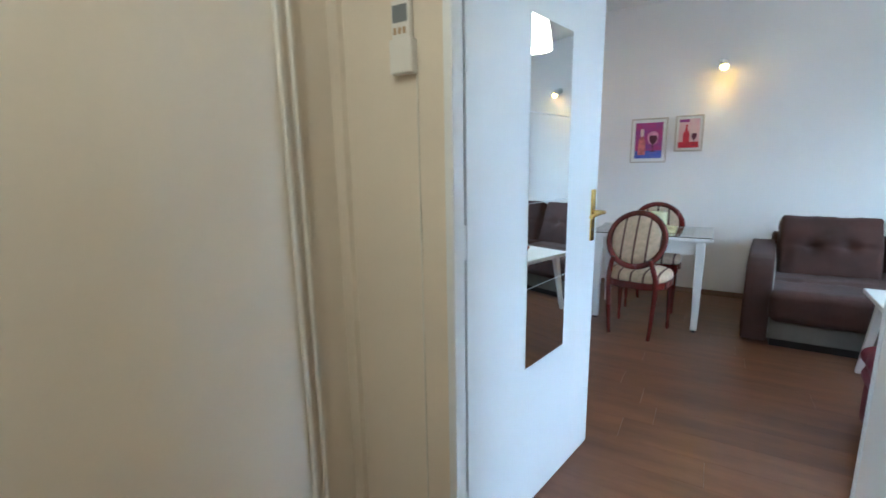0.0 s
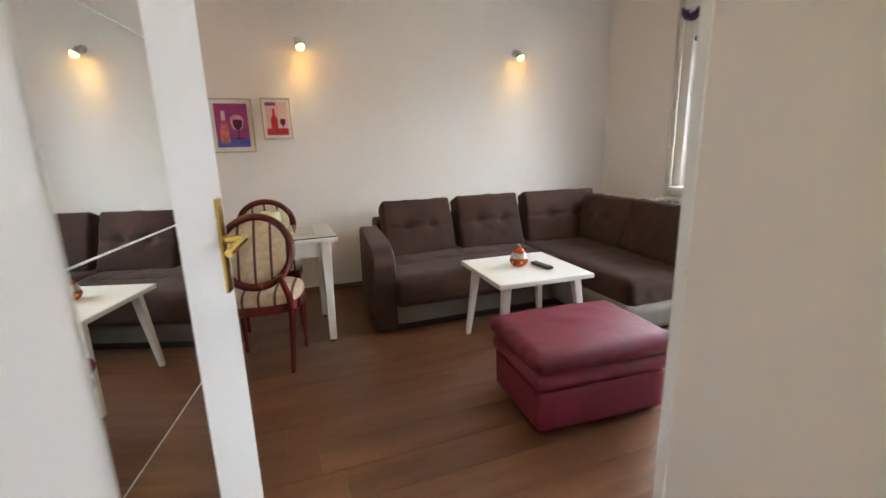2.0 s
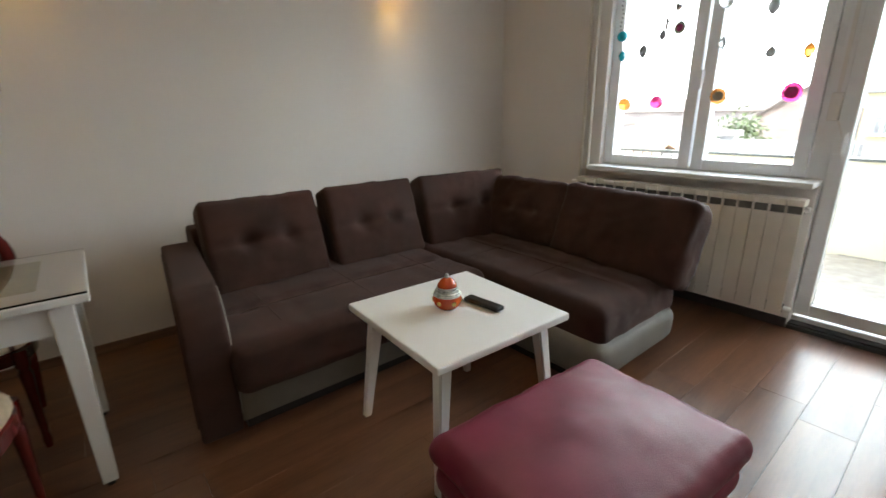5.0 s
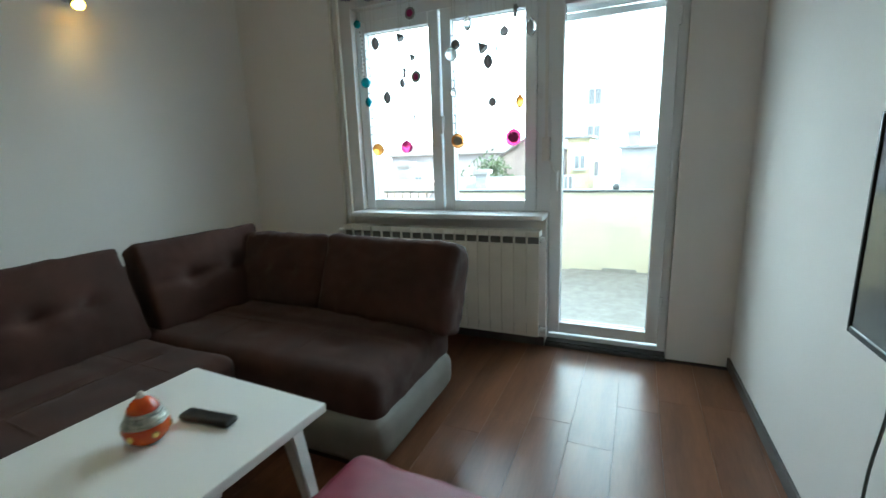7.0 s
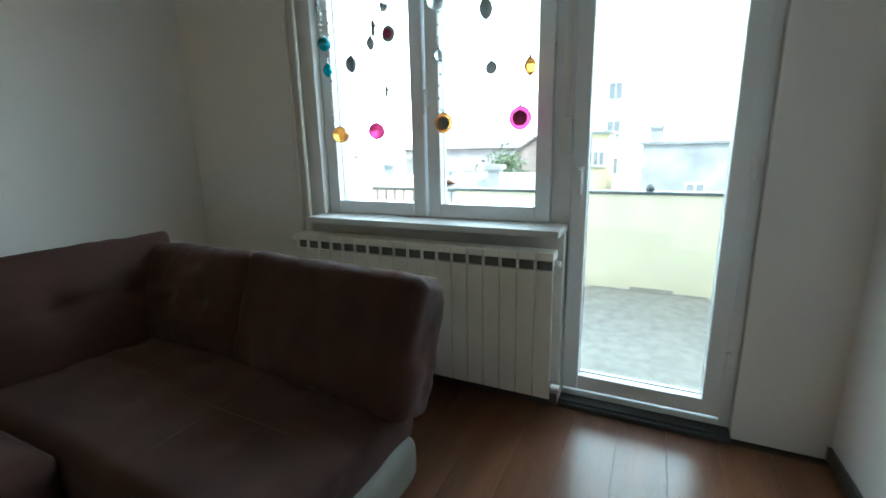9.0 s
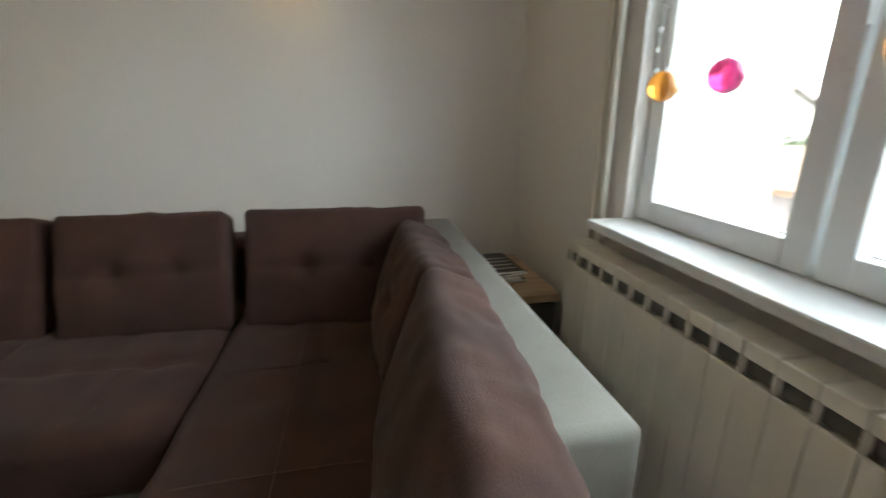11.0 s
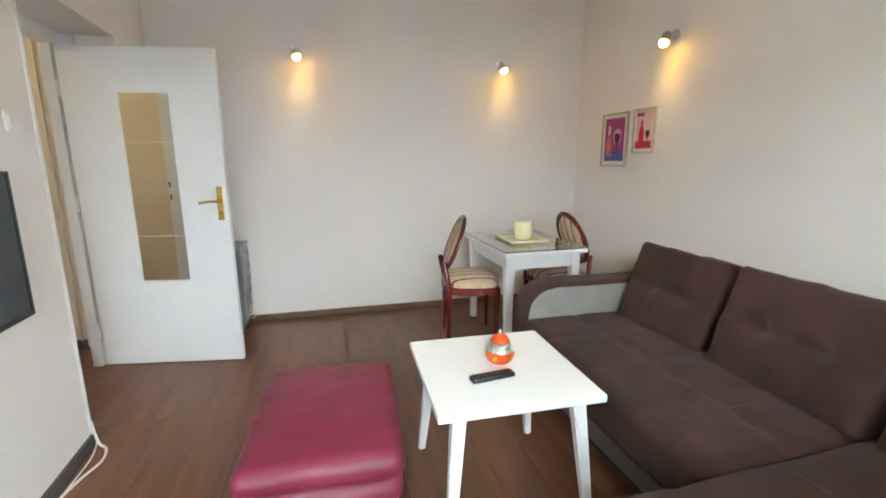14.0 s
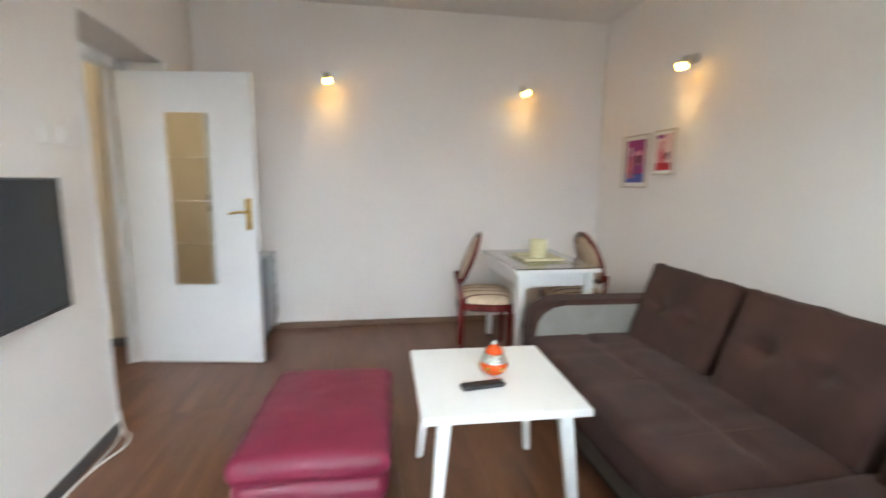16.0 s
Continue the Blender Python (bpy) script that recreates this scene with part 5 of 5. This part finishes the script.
tob.parent = tn
tagged(tob, "bristling purple strands", kind="stuff")
part("wire", tube([tinsel_path(k / 40) for k in range(41)], 0.004, 6), M_PURPLE, tn)

# ---- hall details ----
ac = thing("remote_holder", (0.575, -3.95, 1.575), "white remote control in its wall holder", "remote control")
part("remote", B((0.548, 0.604, -3.975, -3.955, 1.595, 1.755), bevel=0.004), M_PLAST, ac)
part("display", B((0.553, 0.599, -3.9765, -3.974, 1.70, 1.742)), M_GREY, ac, "grey liquid crystal display")
for i in range(3):
    part("button", B((0.555 + i * 0.015, 0.564 + i * 0.015, -3.9765, -3.974, 1.672, 1.688)), M_WOODL, ac)
part("holder", B((0.543, 0.612, -3.982, -3.95, 1.575, 1.66), bevel=0.004), M_PLAST, ac)
part("cord", tube([(0.61, -3.953, 1.60 - 0.16 * k + 0.0) for k in range(11)], 0.0025, 6), M_PIPE, ac, "thin cord down the wall")
for k, (x, y, amp) in enumerate(((HX0 + 0.008, -4.175, 0.004), (HX0 + 0.012, -4.135, 0.004))):
    pts = [(x + amp * math.sin(2.2 * z + k), y, z) for z in [0.02 + 0.13 * i for i in range(20)]]
    solid("wall_cable", tube(pts, 0.008, 8), M_PIPE, "white cable running up the hall corner", "cable", group="hall cables", smooth=True)

ac.location += Vector((0.006, 0, -0.02))

# ---- lamps ----
M_BULB = mat("warm_bulb", (0.9, 0.8, 0.6), 0.3, 0.0, 5, emit=(1.0, 0.47, 0.05), strength=7.0)
M_SHADE = mat("glowing_shade", (0.9, 0.86, 0.75), 0.5, 0.02, 8, emit=(1.0, 0.84, 0.55), strength=0.8)
WARM = (1.0, 0.60, 0.17)


def wall_spot(x, y, z, rz):
    """A small swivel spot; local +y points away from the wall."""
    s = thing("wall_spot", (x, y, z), "small brushed steel wall spotlight, switched on", "wall lamp", rz=rz, group="wall spots", at_world=False)
    part("rose", lathe([(0.035, 0), (0.035, 0.012), (0.028, 0.02), (0.012, 0.024)], n=20), M_STEEL, s, smooth=True, angle=40).matrix_basis = PM(0, 0, 0.03, -90, 0, 0)
    part("arm", tube(curve_pts([(0, 0.02, 0.03), (0.02, 0.05, 0.05), (0.035, 0.075, 0.045), (0.03, 0.085, 0.02)], 5), 0.006), M_STEEL, s, smooth=True)
    head = lathe([(0.012, 0.045), (0.026, 0.03), (0.033, -0.01), (0.036, -0.035), (0.033, -0.035), (0.03, -0.012), (0.01, 0.0)], n=20)
    part("head", head, M_STEEL, s, smooth=True, angle=50).matrix_basis = PM(0.0, 0.085, 0.0, 32, 12, 0)
    part("bulb", lathe([(0.004, -0.062), (0.018, -0.058), (0.028, -0.046), (0.031, -0.03), (0.028, -0.018), (0.01, -0.012)], n=20), M_BULB, s, "glowing warm bulb", smooth=True).matrix_basis = PM(0.0, 0.085, 0.0, 32, 12, 0)
    return s


def spot_light(x, y, z, tx, ty, tz, energy):
    d = bpy.data.lights.new("spot_lamp", "SPOT")
    d.energy, d.color, d.spot_size, d.spot_blend, d.shadow_soft_size = energy, WARM, radians(80), 1.0, 0.03
    o = new("spot_lamp", d)
    o.matrix_world = look((x, y, z), (tx, ty, tz))


SPOT_W = 0.42
for x in (1.307, 3.375):
    wall_spot(x, 0.0, 2.165, 180)
    spot_light(x, -0.10, 2.10, x - 0.05, -0.02, 1.54, SPOT_W)
for y, z in ((-2.54, 2.185), (-0.815, 2.155)):
    wall_spot(xw(y), y, z, -91.2)
    spot_light(xw(y) + 0.10, y, z - 0.065, xw(y) + 0.02, y + 0.05, 1.5, SPOT_W)

pen = thing("pendant_lamp", (2.334, -1.71, H), "white glass pendant lamp, switched on", "pendant lamp")
part("canopy", lathe([(0.05, 0), (0.05, -0.02), (0.012, -0.05)], (2.334, -1.71, H), 20), M_PLAST, pen, smooth=True, angle=40)
part("cord", C((2.334, -1.71, 2.565), (2.334, -1.71, H - 0.04), 0.004, n=8), M_PLAST, pen)
part("shade", lathe([(0.012, 0.36), (0.04, 0.345), (0.075, 0.28), (0.105, 0.18), (0.125, 0.06), (0.128, 0.0), (0.123, 0.0), (0.12, 0.06), (0.10, 0.17), (0.07, 0.27), (0.03, 0.33)], (2.334, -1.71, 2.225), 32), M_SHADE, pen, "glowing opal shade", smooth=True, angle=60)
pl = bpy.data.lights.new("pendant_bulb", "POINT")
pl.energy, pl.color, pl.shadow_soft_size = 0.35, (1.0, 0.8, 0.55), 0.04
plo = new("pendant_bulb", pl)
plo.location = (2.334, -1.71, 2.295)

hl = thing("hall_lamp", (1.0, -5.3, HH), "round opal hall ceiling lamp, switched on", "ceiling lamp")
part("shade", lathe([(0.13, 0.0), (0.13, -0.03), (0.10, -0.07), (0.04, -0.09)], (1.0, -5.3, HH), 28), M_SHADE, hl, smooth=True, angle=60)
part("rim", lathe([(0.14, 0.0), (0.14, -0.02), (0.132, -0.02), (0.132, 0.0)], (1.0, -5.3, HH), 28), M_STEEL, hl, smooth=True, angle=40)
hd = bpy.data.lights.new("hall_bulb", "POINT")
hd.energy, hd.color, hd.shadow_soft_size = 1.75, (1.0, 0.80, 0.55), 0.1
hdo = new("hall_bulb", hd)
hdo.location = (1.0, -5.3, HH - 0.2)

# ---- floor planks ----
def plank_mesh(length, width):
    bm = B((0, length, 0, width, -0.009, 0.0))
    top = [e for e in bm.edges if all(v.co.z > -0.001 for v in e.verts)]
    bmesh.ops.bevel(bm, geom=top, offset=0.0004, segments=1, affect="EDGES")
    bmesh.ops.recalc_face_normals(bm, faces=bm.faces)
    me = bpy.data.meshes.new("plank")
    bm.to_mesh(me)
    bm.free()
    me.materials.append(M_LAM)
    return me


floor_ob = bpy.data.objects["floor"]
rng = random.Random(4)
PW, PL, GAP = 0.192, 1.285, 0.0008
meshes = {}


def lay(x0, x1, y, width):
    x = x0 - rng.random() * PL
    while x < x1:
        a, b = max(x, x0), min(x + PL, x1)
        if b - a > 0.02:
            key = (round(b - a, 3), round(width, 3))
            if key not in meshes:
                meshes[key] = plank_mesh(b - a - GAP, width - GAP)
            p = new("plank", meshes[key])
            p.location = (a, y, 0)
            p.parent = floor_ob
        x += PL


y = 0.0
while y > -3.90:
    w = min(PW, y + 3.90)
    lay(0.0, X1, y - w, w)
    y -= w
y = -3.90
while y > HY0:
    w = min(PW, y - HY0)
    lay(HX0, HX1, y - w, w)
    y -= w
